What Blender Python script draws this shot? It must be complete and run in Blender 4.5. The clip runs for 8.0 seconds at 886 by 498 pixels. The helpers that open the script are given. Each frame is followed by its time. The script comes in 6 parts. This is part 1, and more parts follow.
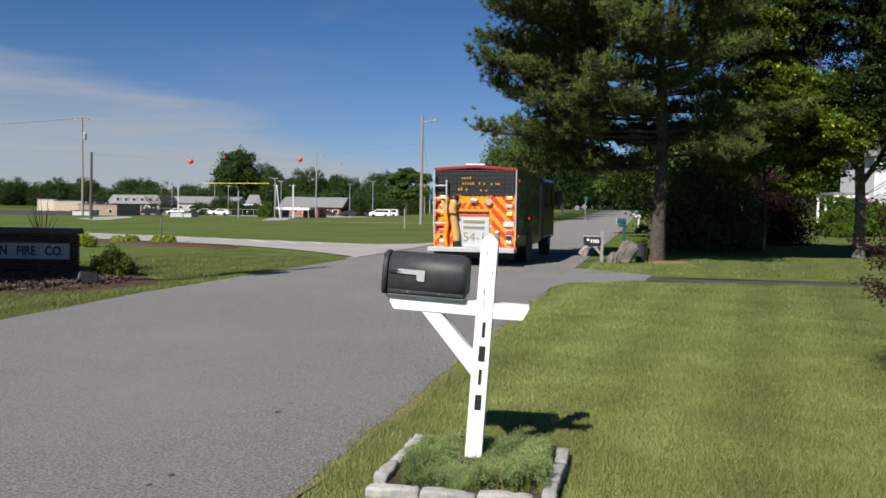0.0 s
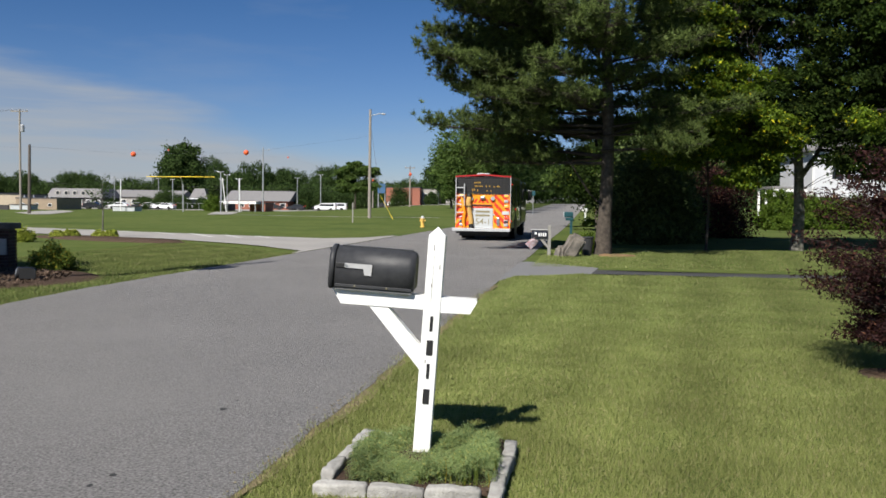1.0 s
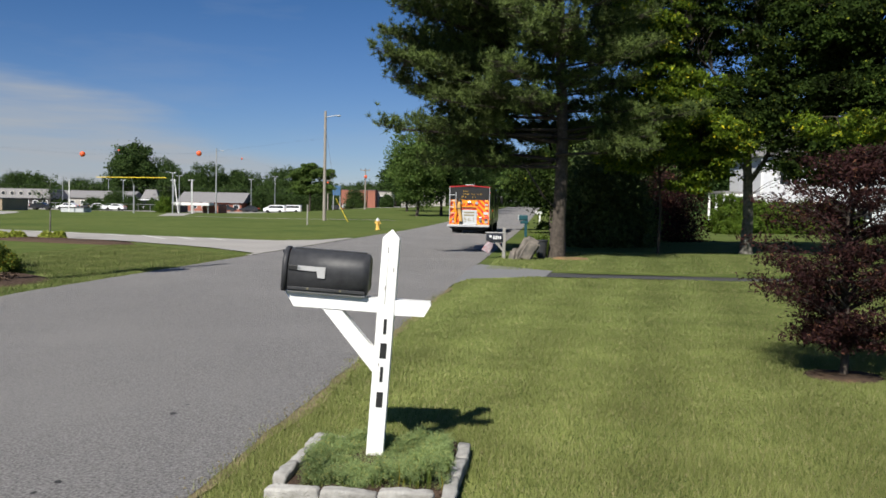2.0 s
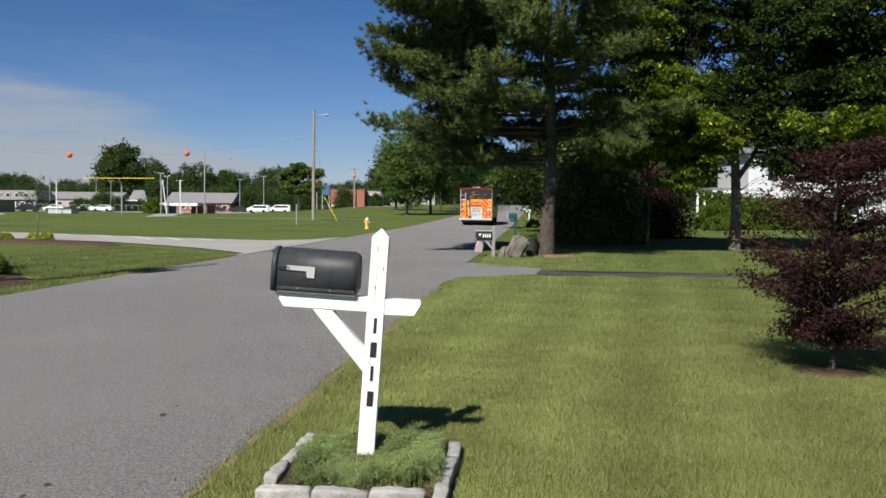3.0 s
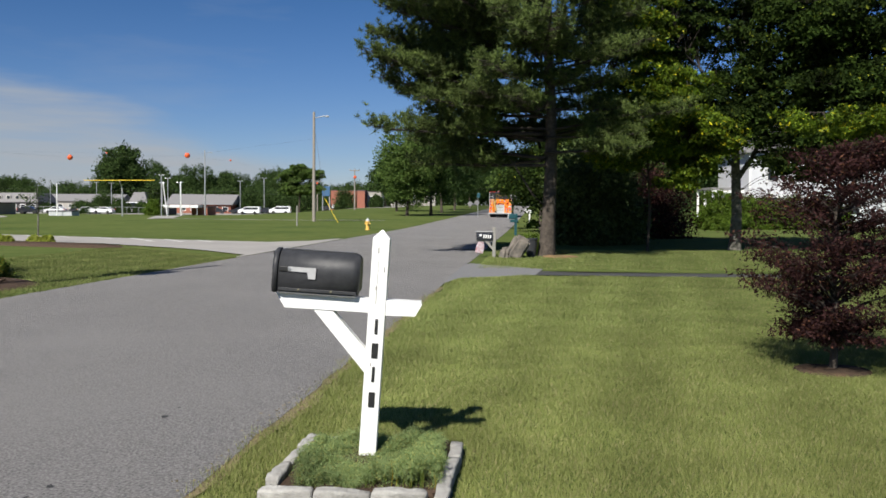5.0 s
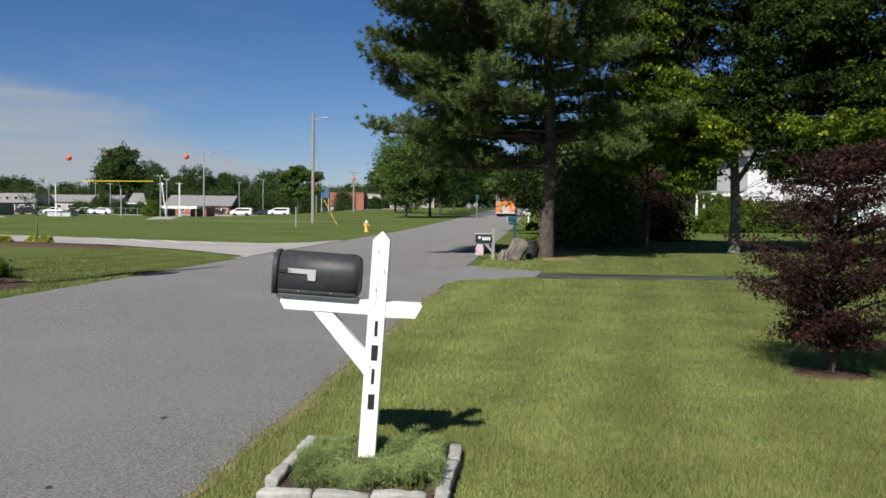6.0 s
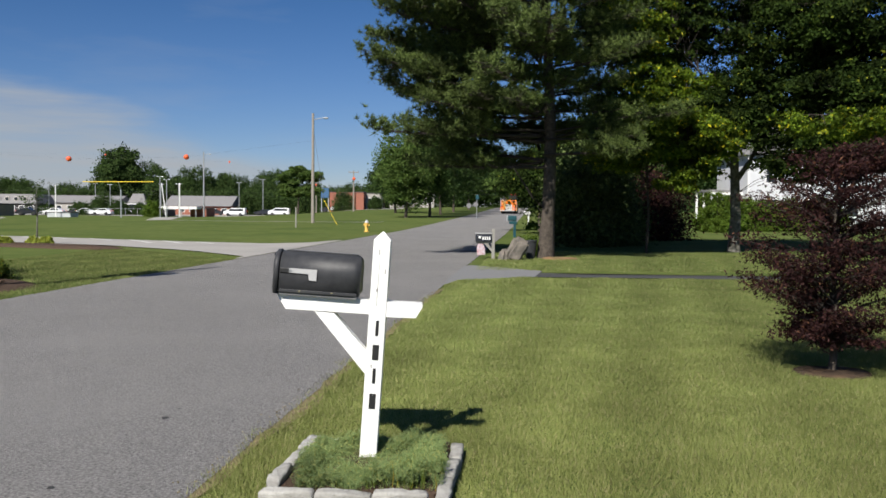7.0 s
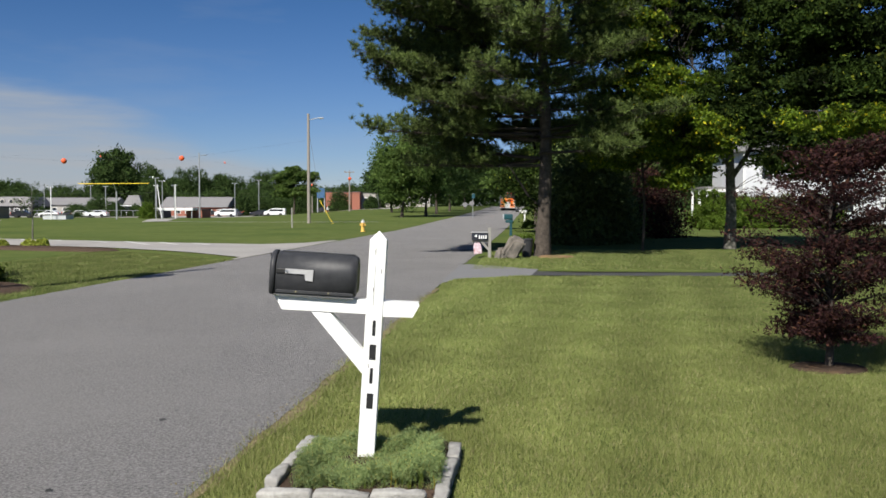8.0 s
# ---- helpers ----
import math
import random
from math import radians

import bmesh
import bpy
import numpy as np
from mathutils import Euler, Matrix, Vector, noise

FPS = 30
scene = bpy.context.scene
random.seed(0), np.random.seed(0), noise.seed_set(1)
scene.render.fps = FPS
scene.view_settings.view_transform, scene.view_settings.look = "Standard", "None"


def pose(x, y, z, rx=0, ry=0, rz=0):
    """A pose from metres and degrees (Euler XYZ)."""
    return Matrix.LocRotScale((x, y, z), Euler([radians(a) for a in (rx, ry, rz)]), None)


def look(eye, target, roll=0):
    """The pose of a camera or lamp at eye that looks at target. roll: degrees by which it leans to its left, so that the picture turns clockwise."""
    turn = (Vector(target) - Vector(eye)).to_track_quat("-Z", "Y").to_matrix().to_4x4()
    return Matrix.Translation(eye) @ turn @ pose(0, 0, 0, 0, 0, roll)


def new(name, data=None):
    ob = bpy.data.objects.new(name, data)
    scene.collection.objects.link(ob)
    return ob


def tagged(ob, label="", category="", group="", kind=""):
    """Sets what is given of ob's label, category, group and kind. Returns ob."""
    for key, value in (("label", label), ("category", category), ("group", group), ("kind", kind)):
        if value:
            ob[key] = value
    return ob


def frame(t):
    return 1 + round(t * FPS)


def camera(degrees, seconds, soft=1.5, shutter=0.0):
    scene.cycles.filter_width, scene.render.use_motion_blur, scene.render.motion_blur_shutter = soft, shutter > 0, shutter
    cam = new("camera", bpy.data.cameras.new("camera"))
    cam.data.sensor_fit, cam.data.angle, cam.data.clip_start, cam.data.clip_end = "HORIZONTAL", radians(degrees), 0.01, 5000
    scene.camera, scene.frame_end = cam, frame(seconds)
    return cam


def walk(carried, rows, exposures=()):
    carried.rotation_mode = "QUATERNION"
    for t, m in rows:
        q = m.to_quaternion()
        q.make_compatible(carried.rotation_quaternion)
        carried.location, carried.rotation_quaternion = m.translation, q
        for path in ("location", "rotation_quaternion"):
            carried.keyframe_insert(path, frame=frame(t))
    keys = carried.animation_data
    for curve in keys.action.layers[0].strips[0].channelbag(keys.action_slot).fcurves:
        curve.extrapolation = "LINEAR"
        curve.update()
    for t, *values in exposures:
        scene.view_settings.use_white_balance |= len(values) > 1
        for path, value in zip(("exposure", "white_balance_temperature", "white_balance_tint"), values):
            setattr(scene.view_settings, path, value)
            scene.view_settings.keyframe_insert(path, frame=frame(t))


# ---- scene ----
cam = camera(53.8, 8.0, soft=1.65)
EYE = (0.0, 0.0, 1.68)
# seconds, yaw, pitch, roll, sway of the eye: someone standing still pans to the right
PATH = [(0.0, 7.058, -2.758, -0.826, -0.014, -0.013), (0.5, 5.294, -2.963, -0.769, -0.012, -0.003), (1.0, 3.689, -3.119, -0.803, -0.008, 0.012),
        (1.5, 1.845, -2.915, -1.193, -0.003, 0.012), (2.0, 0.773, -2.894, -1.125, 0.001, 0.015), (3.5, 0.014, -3.004, -0.66, 0.002, 0.012),
        (4.0, 0.122, -2.948, -0.616, 0.0, 0.004), (4.5, 0.102, -2.952, -0.491, 0.002, 0.005), (6.0, 0.025, -2.782, -0.714, -0.009, 0.008),
        (6.5, -0.028, -2.761, -0.898, -0.012, 0.005), (7.0, 0.02, -2.801, -0.553, -0.013, -0.002), (7.5, -0.142, -2.978, -0.228, -0.016, 0.005),
        (8.0, -0.235, -2.854, -0.085, -0.011, -0.004)]
walk(cam, [(t, pose(EYE[0] + sx, EYE[1] + sy, EYE[2], 90 + pitch, roll, yaw)) for t, yaw, pitch, roll, sx, sy in PATH])
scene.view_settings.exposure = 0.65

# ---- light ----
SUN_ELEV, SHADOW_AZ = 42.0, 25.0


def make_sky():
    w = bpy.data.worlds.new("sky")
    scene.world = w
    w.use_nodes = True
    nt = w.node_tree
    nt.nodes.clear()
    N, L = nt.nodes.new, nt.links.new
    out, bg = N("ShaderNodeOutputWorld"), N("ShaderNodeBackground")
    sky = N("ShaderNodeTexSky")
    sky.sky_type, sky.sun_disc = "NISHITA", False
    sky.sun_elevation, sky.sun_rotation = radians(SUN_ELEV), radians(SHADOW_AZ + 180)
    sky.air_density, sky.dust_density, sky.ozone_density = 1.0, 0.0, 6.0
    tc = N("ShaderNodeTexCoord")
    # a bank of thin high cloud, low in the west, bounded by a great circle
    a = Vector((math.sin(radians(-33.5)), math.cos(radians(-33.5)), math.tan(radians(9.2))))
    b = Vector((math.sin(radians(-12.5)), math.cos(radians(-12.5)), math.tan(radians(3.2))))
    n = a.cross(b).normalized()
    if n.z > 0:
        n = -n
    dot = N("ShaderNodeVectorMath")
    dot.operation = "DOT_PRODUCT"
    dot.inputs[1].default_value = n
    L(tc.outputs["Generated"], dot.inputs[0])
    stretch = N("ShaderNodeMapping")
    stretch.inputs["Scale"].default_value = (2.2, 2.2, 11.0)
    stretch.inputs["Rotation"].default_value = (0.0, 0.25, 0.0)
    L(tc.outputs["Generated"], stretch.inputs[0])
    nz = N("ShaderNodeTexNoise")
    nz.inputs["Scale"].default_value, nz.inputs["Detail"].default_value, nz.inputs["Roughness"].default_value = 1.6, 7, 0.55
    L(stretch.outputs[0], nz.inputs["Vector"])
    wob = N("ShaderNodeMath")
    wob.operation = "MULTIPLY_ADD"
    wob.inputs[1].default_value, wob.inputs[2].default_value = 0.10, -0.056
    L(nz.outputs["Fac"], wob.inputs[0])
    add = N("ShaderNodeMath")
    L(dot.outputs["Value"], add.inputs[0])
    L(wob.outputs[0], add.inputs[1])
    edge = N("ShaderNodeMapRange")
    edge.interpolation_type = "SMOOTHSTEP"
    edge.inputs["From Min"].default_value, edge.inputs["From Max"].default_value = -0.016, 0.022
    L(add.outputs[0], edge.inputs["Value"])
    # the bank is thinner in long level streaks
    long_map, long_nz, thin = N("ShaderNodeMapping"), N("ShaderNodeTexNoise"), N("ShaderNodeMapRange")
    long_map.inputs["Scale"].default_value, long_map.inputs["Rotation"].default_value = (2.0, 2.0, 26.0), (0.0, 0.32, 0.0)
    L(tc.outputs["Generated"], long_map.inputs[0])
    long_nz.inputs["Scale"].default_value, long_nz.inputs["Detail"].default_value, long_nz.inputs["Roughness"].default_value = 1.3, 6, 0.6
    L(long_map.outputs[0], long_nz.inputs["Vector"])
    thin.inputs["From Min"].default_value, thin.inputs["From Max"].default_value = 0.34, 0.6
    thin.inputs["To Min"].default_value, thin.inputs["To Max"].default_value = 0.42, 0.95
    L(long_nz.outputs["Fac"], thin.inputs["Value"])
    bank = N("ShaderNodeMath")
    bank.operation = "MULTIPLY"
    L(edge.outputs[0], bank.inputs[0])
    L(thin.outputs[0], bank.inputs[1])
    streak = N("ShaderNodeMapRange")
    streak.inputs["From Min"].default_value, streak.inputs["From Max"].default_value = 0.55, 0.85
    streak.inputs["To Max"].default_value = 0.2
    L(nz.outputs["Fac"], streak.inputs["Value"])
    both = N("ShaderNodeMath")
    both.operation = "MAXIMUM"
    L(bank.outputs[0], both.inputs[0])
    L(streak.outputs[0], both.inputs[1])
    mix = N("ShaderNodeMix")
    mix.data_type = "RGBA"
    mix.inputs["B"].default_value = (5.9, 6.3, 6.8, 1)
    L(both.outputs[0], mix.inputs["Factor"])
    deep = N("ShaderNodeMix")
    deep.data_type, deep.blend_type = "RGBA", "MULTIPLY"
    deep.inputs["Factor"].default_value = 1.0
    sep, band, tint = N("ShaderNodeSeparateXYZ"), N("ShaderNodeMapRange"), N("ShaderNodeMix")
    L(tc.outputs["Generated"], sep.inputs[0])
    L(sep.outputs["Z"], band.inputs["Value"])
    band.inputs["From Max"].default_value = 0.22
    tint.data_type = "RGBA"
    tint.inputs["A"].default_value, tint.inputs["B"].default_value = (0.86, 0.90, 1.16, 1), (0.48, 0.70, 0.96, 1)
    L(band.outputs[0], tint.inputs["Factor"])
    L(tint.outputs["Result"], deep.inputs["B"])
    L(sky.outputs[0], deep.inputs["A"])
    L(deep.outputs["Result"], mix.inputs["A"])
    L(mix.outputs["Result"], bg.inputs["Color"])
    bg.inputs["Strength"].default_value = 0.044
    L(bg.outputs[0], out.inputs["Surface"])


make_sky()
sun = new("sun", bpy.data.lights.new("sun", "SUN"))
sun.data.energy, sun.data.angle, sun.data.color = 4.6, radians(0.55), (1.0, 0.955, 0.88)
back = Vector((-math.sin(radians(SHADOW_AZ)) * math.cos(radians(SUN_ELEV)), -math.cos(radians(SHADOW_AZ)) * math.cos(radians(SUN_ELEV)), math.sin(radians(SUN_ELEV))))
sun.matrix_basis = look(back * 60, (0, 0, 0))


# ---- materials ----
def mat(name, c1, c2=None, scale=6.0, rough=0.7, metal=0.0, bump=0.15, fine=60.0, spec=0.4, c3=None, c3_scale=0.6, island=0.0, glow=0.0, coat=0.0, rand=0.0):
    """Two scales of noise between c1, c2 and c3, fine relief, and variation from piece to piece."""
    m = bpy.data.materials.new(name)
    m.use_nodes = True
    nt = m.node_tree
    N, L = nt.nodes.new, nt.links.new
    bs = nt.nodes["Principled BSDF"]
    bs.inputs["Roughness"].default_value, bs.inputs["Metallic"].default_value = rough, metal
    bs.inputs["Specular IOR Level"].default_value, bs.inputs["Coat Weight"].default_value = spec, coat
    c2 = c2 or tuple(v * 0.8 for v in c1)
    tc = N("ShaderNodeTexCoord")
    n1 = N("ShaderNodeTexNoise")
    n1.inputs["Scale"].default_value, n1.inputs["Detail"].default_value = scale, 6
    L(tc.outputs["Object"], n1.inputs["Vector"])
    ramp = N("ShaderNodeMapRange")
    ramp.inputs["From Min"].default_value, ramp.inputs["From Max"].default_value = 0.3, 0.7
    L(n1.outputs["Fac"], ramp.inputs["Value"])
    mx = N("ShaderNodeMix")
    mx.data_type = "RGBA"
    mx.inputs["A"].default_value, mx.inputs["B"].default_value = (*c1, 1), (*c2, 1)
    L(ramp.outputs[0], mx.inputs["Factor"])
    col = mx.outputs["Result"]
    if c3:
        n3 = N("ShaderNodeTexNoise")
        n3.inputs["Scale"].default_value, n3.inputs["Detail"].default_value = c3_scale, 4
        L(tc.outputs["Object"], n3.inputs["Vector"])
        r3 = N("ShaderNodeMapRange")
        r3.inputs["From Min"].default_value, r3.inputs["From Max"].default_value = 0.45, 0.68
        r3.inputs["To Max"].default_value = 0.6
        L(n3.outputs["Fac"], r3.inputs["Value"])
        m3 = N("ShaderNodeMix")
        m3.data_type = "RGBA"
        m3.inputs["B"].default_value = (*c3, 1)
        L(r3.outputs[0], m3.inputs["Factor"])
        L(col, m3.inputs["A"])
        col = m3.outputs["Result"]
    if island or rand:
        if island:
            g = N("ShaderNodeNewGeometry").outputs["Random Per Island"]
        else:
            g = N("ShaderNodeObjectInfo").outputs["Random"]
        k = N("ShaderNodeMapRange")
        k.inputs["To Min"].default_value, k.inputs["To Max"].default_value = 1 - (island or rand), 1 + (island or rand)
        L(g, k.inputs["Value"])
        hs = N("ShaderNodeHueSaturation")
        L(k.outputs[0], hs.inputs["Value"])
        L(col, hs.inputs["Color"])
        col = hs.outputs["Color"]
    L(col, bs.inputs["Base Color"])
    if bump:
        n2 = N("ShaderNodeTexNoise")
        n2.inputs["Scale"].default_value, n2.inputs["Detail"].default_value = fine, 4
        L(tc.outputs["Object"], n2.inputs["Vector"])
        bp = N("ShaderNodeBump")
        bp.inputs["Strength"].default_value, bp.inputs["Distance"].default_value = bump, 0.02
        L(n2.outputs["Fac"], bp.inputs["Height"])
        L(bp.outputs[0], bs.inputs["Normal"])
    if glow:
        L(col, bs.inputs["Emission Color"])
        bs.inputs["Emission Strength"].default_value = glow
    return m


def leaf_mat(name, c1, c2, accent=None, amount=0.08, through_light=0.35, rough=0.55, spread=(0.7, 1.3), patches=False):
    """Leaves: colour from leaf to leaf, some accent leaves, light through the blade."""
    m = bpy.data.materials.new(name)
    m.use_nodes = True
    nt = m.node_tree
    N, L = nt.nodes.new, nt.links.new
    bs, out = nt.nodes["Principled BSDF"], nt.nodes["Material Output"]
    bs.inputs["Roughness"].default_value, bs.inputs["Specular IOR Level"].default_value = rough, 0.14
    g = N("ShaderNodeNewGeometry")
    rp = N("ShaderNodeValToRGB")
    rp.color_ramp.elements[0].color, rp.color_ramp.elements[1].color = (*c1, 1), (*c2, 1)
    if accent:
        rp.color_ramp.elements[1].position = 1 - amount - 0.03
        e = rp.color_ramp.elements.new(1 - amount)
        e.color = (*accent, 1)
    L(g.outputs["Random Per Island"], rp.inputs["Fac"])
    n1 = N("ShaderNodeTexNoise")
    n1.inputs["Scale"].default_value, n1.inputs["Detail"].default_value = 0.9, 3
    tc = N("ShaderNodeTexCoord")
    L(tc.outputs["Object"], n1.inputs["Vector"])
    k = N("ShaderNodeMapRange")
    k.inputs["From Min"].default_value, k.inputs["From Max"].default_value = 0.3, 0.7
    k.inputs["To Min"].default_value, k.inputs["To Max"].default_value = spread[0], spread[1]
    L(n1.outputs["Fac"], k.inputs["Value"])
    hs = N("ShaderNodeHueSaturation")
    if patches:
        # mown lanes both ways, small worn patches, and darker blades farther from x = -0.4
        def lanes(turn, width, lo, hi):
            mp, wv, kw = N("ShaderNodeMapping"), N("ShaderNodeTexWave"), N("ShaderNodeMapRange")
            mp.inputs["Rotation"].default_value = (0, 0, radians(turn))
            wv.inputs["Scale"].default_value, wv.inputs["Distortion"].default_value, wv.inputs["Detail"].default_value = 0.314 / width, 0.3, 1
            L(tc.outputs["Object"], mp.inputs[0])
            L(mp.outputs[0], wv.inputs["Vector"])
            kw.inputs["To Min"].default_value, kw.inputs["To Max"].default_value = lo, hi
            L(wv.outputs["Fac"], kw.inputs["Value"])
            return kw.outputs[0]

        def times(a, b):
            mm = N("ShaderNodeMath")
            mm.operation = "MULTIPLY"
            L(a, mm.inputs[0])
            L(b, mm.inputs[1])
            return mm.outputs[0]
        n4, k4, sp, ks = N("ShaderNodeTexNoise"), N("ShaderNodeMapRange"), N("ShaderNodeSeparateXYZ"), N("ShaderNodeMapRange")
        n4.inputs["Scale"].default_value, n4.inputs["Detail"].default_value = 2.7, 5
        L(tc.outputs["Object"], n4.inputs["Vector"])
        k4.inputs["From Min"].default_value, k4.inputs["From Max"].default_value = 0.3, 0.7
        k4.inputs["To Min"].default_value, k4.inputs["To Max"].default_value = 0.88, 1.1
        L(n4.outputs["Fac"], k4.inputs["Value"])
        L(tc.outputs["Object"], sp.inputs[0])
        ks.inputs["From Min"].default_value, ks.inputs["From Max"].default_value = 0.6, 6.4
        ks.inputs["To Min"].default_value, ks.inputs["To Max"].default_value = 1.06, 0.74
        away, off = N("ShaderNodeMath"), N("ShaderNodeMath")
        off.inputs[1].default_value, away.operation = 0.4, "ABSOLUTE"
        L(sp.outputs["X"], off.inputs[0])
        L(off.outputs[0], away.inputs[0])
        L(away.outputs[0], ks.inputs["Value"])
        # fresher green farther from the camera's end of the lawn
        kh = N("ShaderNodeMapRange")
        kh.inputs["From Min"].default_value, kh.inputs["From Max"].default_value = 5.0, 13.0
        kh.inputs["To Min"].default_value, kh.inputs["To Max"].default_value = 0.494, 0.508
        L(sp.outputs["Y"], kh.inputs["Value"])
        L(kh.outputs[0], hs.inputs["Hue"])
        both = times(lanes(13, 1.35, 0.90, 1.09), lanes(103, 1.9, 0.955, 1.04))
        L(times(times(both, ks.outputs[0]), times(k4.outputs[0], k.outputs[0])), hs.inputs["Value"])
    else:
        L(k.outputs[0], hs.inputs["Value"])
    L(rp.outputs["Color"], hs.inputs["Color"])
    L(hs.outputs["Color"], bs.inputs["Base Color"])
    tr, mx = N("ShaderNodeBsdfTranslucent"), N("ShaderNodeMixShader")
    L(hs.outputs["Color"], tr.inputs["Color"])
    mx.inputs["Fac"].default_value = through_light
    L(bs.outputs[0], mx.inputs[1])
    L(tr.outputs[0], mx.inputs[2])
    L(mx.outputs[0], out.inputs["Surface"])
    return m


ASPHALT = mat("asphalt", (0.086, 0.083, 0.081), (0.305, 0.294, 0.284), 55, 0.9, bump=0.8, fine=160, spec=0.25, c3=(0.232, 0.224, 0.216), c3_scale=0.35)
DRIVE = mat("drive_asphalt", (0.04, 0.04, 0.042), (0.065, 0.065, 0.067), 60, 0.85, bump=0.4, fine=150)
APRON = mat("apron_asphalt", (0.16, 0.16, 0.165), (0.2, 0.2, 0.2), 60, 0.85, bump=0.4, fine=150)
LOT = mat("lot_paving", (0.30, 0.285, 0.265), (0.36, 0.34, 0.31), 12, 0.85, bump=0.3, fine=120, c3=(0.24, 0.235, 0.23), c3_scale=0.25)
# Colour of the tar spots and of the shadow painted on the road.
TAR_AND_SHADOW = mat("tar_spot", (0.03, 0.03, 0.03), (0.045, 0.045, 0.045), 30, 0.8)
LAWN = mat("lawn_soil", (0.078, 0.106, 0.029), (0.115, 0.138, 0.043), 1.2, 0.95, bump=1.0, fine=30, spec=0.03, c3=(0.05, 0.085, 0.02), c3_scale=0.16)
DRY_EDGE = mat("dry_edge_soil", (0.26, 0.2, 0.11), (0.15, 0.13, 0.06), 14, 0.95, bump=0.8, fine=80, c3=(0.12, 0.13, 0.04), c3_scale=1.5)
NEEDLE_LITTER = mat("needle_litter", (0.26, 0.15, 0.075), (0.15, 0.1, 0.05), 16, 0.95, bump=0.8, fine=80, c3=(0.1, 0.1, 0.035), c3_scale=2.0)
RED_TWIG = mat("reddish_twig", (0.13, 0.07, 0.05), (0.08, 0.045, 0.035), 9, 0.9, bump=0.3, fine=30)
TWIG = mat("dark_twig", (0.05, 0.04, 0.032), (0.03, 0.025, 0.02), 9, 0.95, bump=0.4, fine=28)
BLADE = leaf_mat("grass_blade", (0.186, 0.222, 0.064), (0.248, 0.28, 0.094), (0.37, 0.335, 0.165), 0.075, 0.3, 0.7, spread=(0.86, 1.12), patches=True)
SOIL = mat("bare_soil", (0.035, 0.026, 0.02), (0.07, 0.05, 0.036), 12, 0.95, bump=0.8, fine=60, spec=0.05, c3=(0.14, 0.09, 0.055), c3_scale=4)
MULCH = mat("bark_mulch", (0.04, 0.027, 0.02), (0.1, 0.07, 0.052), 45, 0.95, bump=1.0, fine=90, spec=0.05, island=0.4)
CHIP = mat("bark_chip", (0.07, 0.045, 0.033), (0.17, 0.125, 0.09), 30, 0.95, bump=0.5, fine=60, spec=0.05, island=0.6)
WHITE = mat("white_paint", (0.80, 0.80, 0.79), (0.74, 0.74, 0.72), 18, 0.45, bump=0.08, fine=90)
BLACK_PLASTIC = mat("black_box_plastic", (0.028, 0.029, 0.032), (0.043, 0.044, 0.047), 25, 0.45, bump=0.12, fine=300, spec=0.3)
WORN_LINE = mat("worn_line_paint", (0.72, 0.72, 0.7), (0.5, 0.49, 0.46), 9, 0.7, bump=0.2)
SIGN_BACK = mat("sign_back", (0.2, 0.2, 0.2), (0.16, 0.16, 0.16), 10, 0.6)
GREY_FLAG = mat("grey_flag_metal", (0.42, 0.42, 0.42), (0.36, 0.36, 0.36), 30, 0.5)
STEEL = mat("steel", (0.5, 0.5, 0.51), (0.4, 0.4, 0.41), 30, 0.35, metal=0.9, bump=0.05)
BLACK = mat("black_paint_bar", (0.015, 0.015, 0.015), (0.02, 0.02, 0.02), 30, 0.5, bump=0)
STONE = mat("kerb_stone", (0.42, 0.41, 0.38), (0.28, 0.27, 0.25), 16, 0.95, bump=0.6, fine=90, rand=0.15, c3=(0.16, 0.155, 0.14), c3_scale=6)
SEDUM = leaf_mat("sedum_leaf", (0.185, 0.265, 0.10), (0.31, 0.385, 0.155), (0.46, 0.42, 0.13), 0.06, 0.4)
BARK = mat("pine_bark", (0.095, 0.078, 0.062), (0.036, 0.029, 0.023), 9, 0.95, bump=1.0, fine=28)
BARK_GREY = mat("grey_bark", (0.2, 0.19, 0.16), (0.055, 0.05, 0.04), 7, 0.95, bump=1.0, fine=24)
NEEDLE = leaf_mat("pine_needles", (0.024, 0.042, 0.010), (0.125, 0.165, 0.045), None, 0, 0.15, spread=(0.5, 1.5))
LOCUST = leaf_mat("honey_green_leaf", (0.032, 0.06, 0.006), (0.1, 0.145, 0.01), (0.34, 0.31, 0.014), 0.035, 0.3, spread=(0.35, 1.9))
# Leaves kept near black: the shade over these trees is put into their colour.
SHADE_LEAF = leaf_mat("shade_darkened_leaf", (0.011, 0.023, 0.004), (0.03, 0.052, 0.007), (0.14, 0.16, 0.015), 0.006, 0.25, rough=0.85, spread=(0.3, 1.7))
OAK = leaf_mat("dark_green_leaf", (0.026, 0.056, 0.014), (0.064, 0.105, 0.026), None, 0, 0.35)
LIGHT_LEAF = leaf_mat("light_green_leaf", (0.06, 0.11, 0.025), (0.13, 0.19, 0.045), None, 0, 0.4)
FAR_LEAF = leaf_mat("far_leaf", (0.02, 0.044, 0.011), (0.06, 0.095, 0.024), None, 0, 0.25, rough=0.8)
HEDGE = leaf_mat("hedge_leaf", (0.055, 0.105, 0.012), (0.12, 0.175, 0.022), None, 0, 0.35)
EVERGREEN = leaf_mat("evergreen_leaf", (0.04, 0.066, 0.022), (0.115, 0.15, 0.05), None, 0, 0.15, rough=0.85)
RED_LEAF = leaf_mat("dark_red_leaf", (0.018, 0.008, 0.009), (0.056, 0.022, 0.02), (0.11, 0.05, 0.028), 0.06, 0.25, rough=0.7)
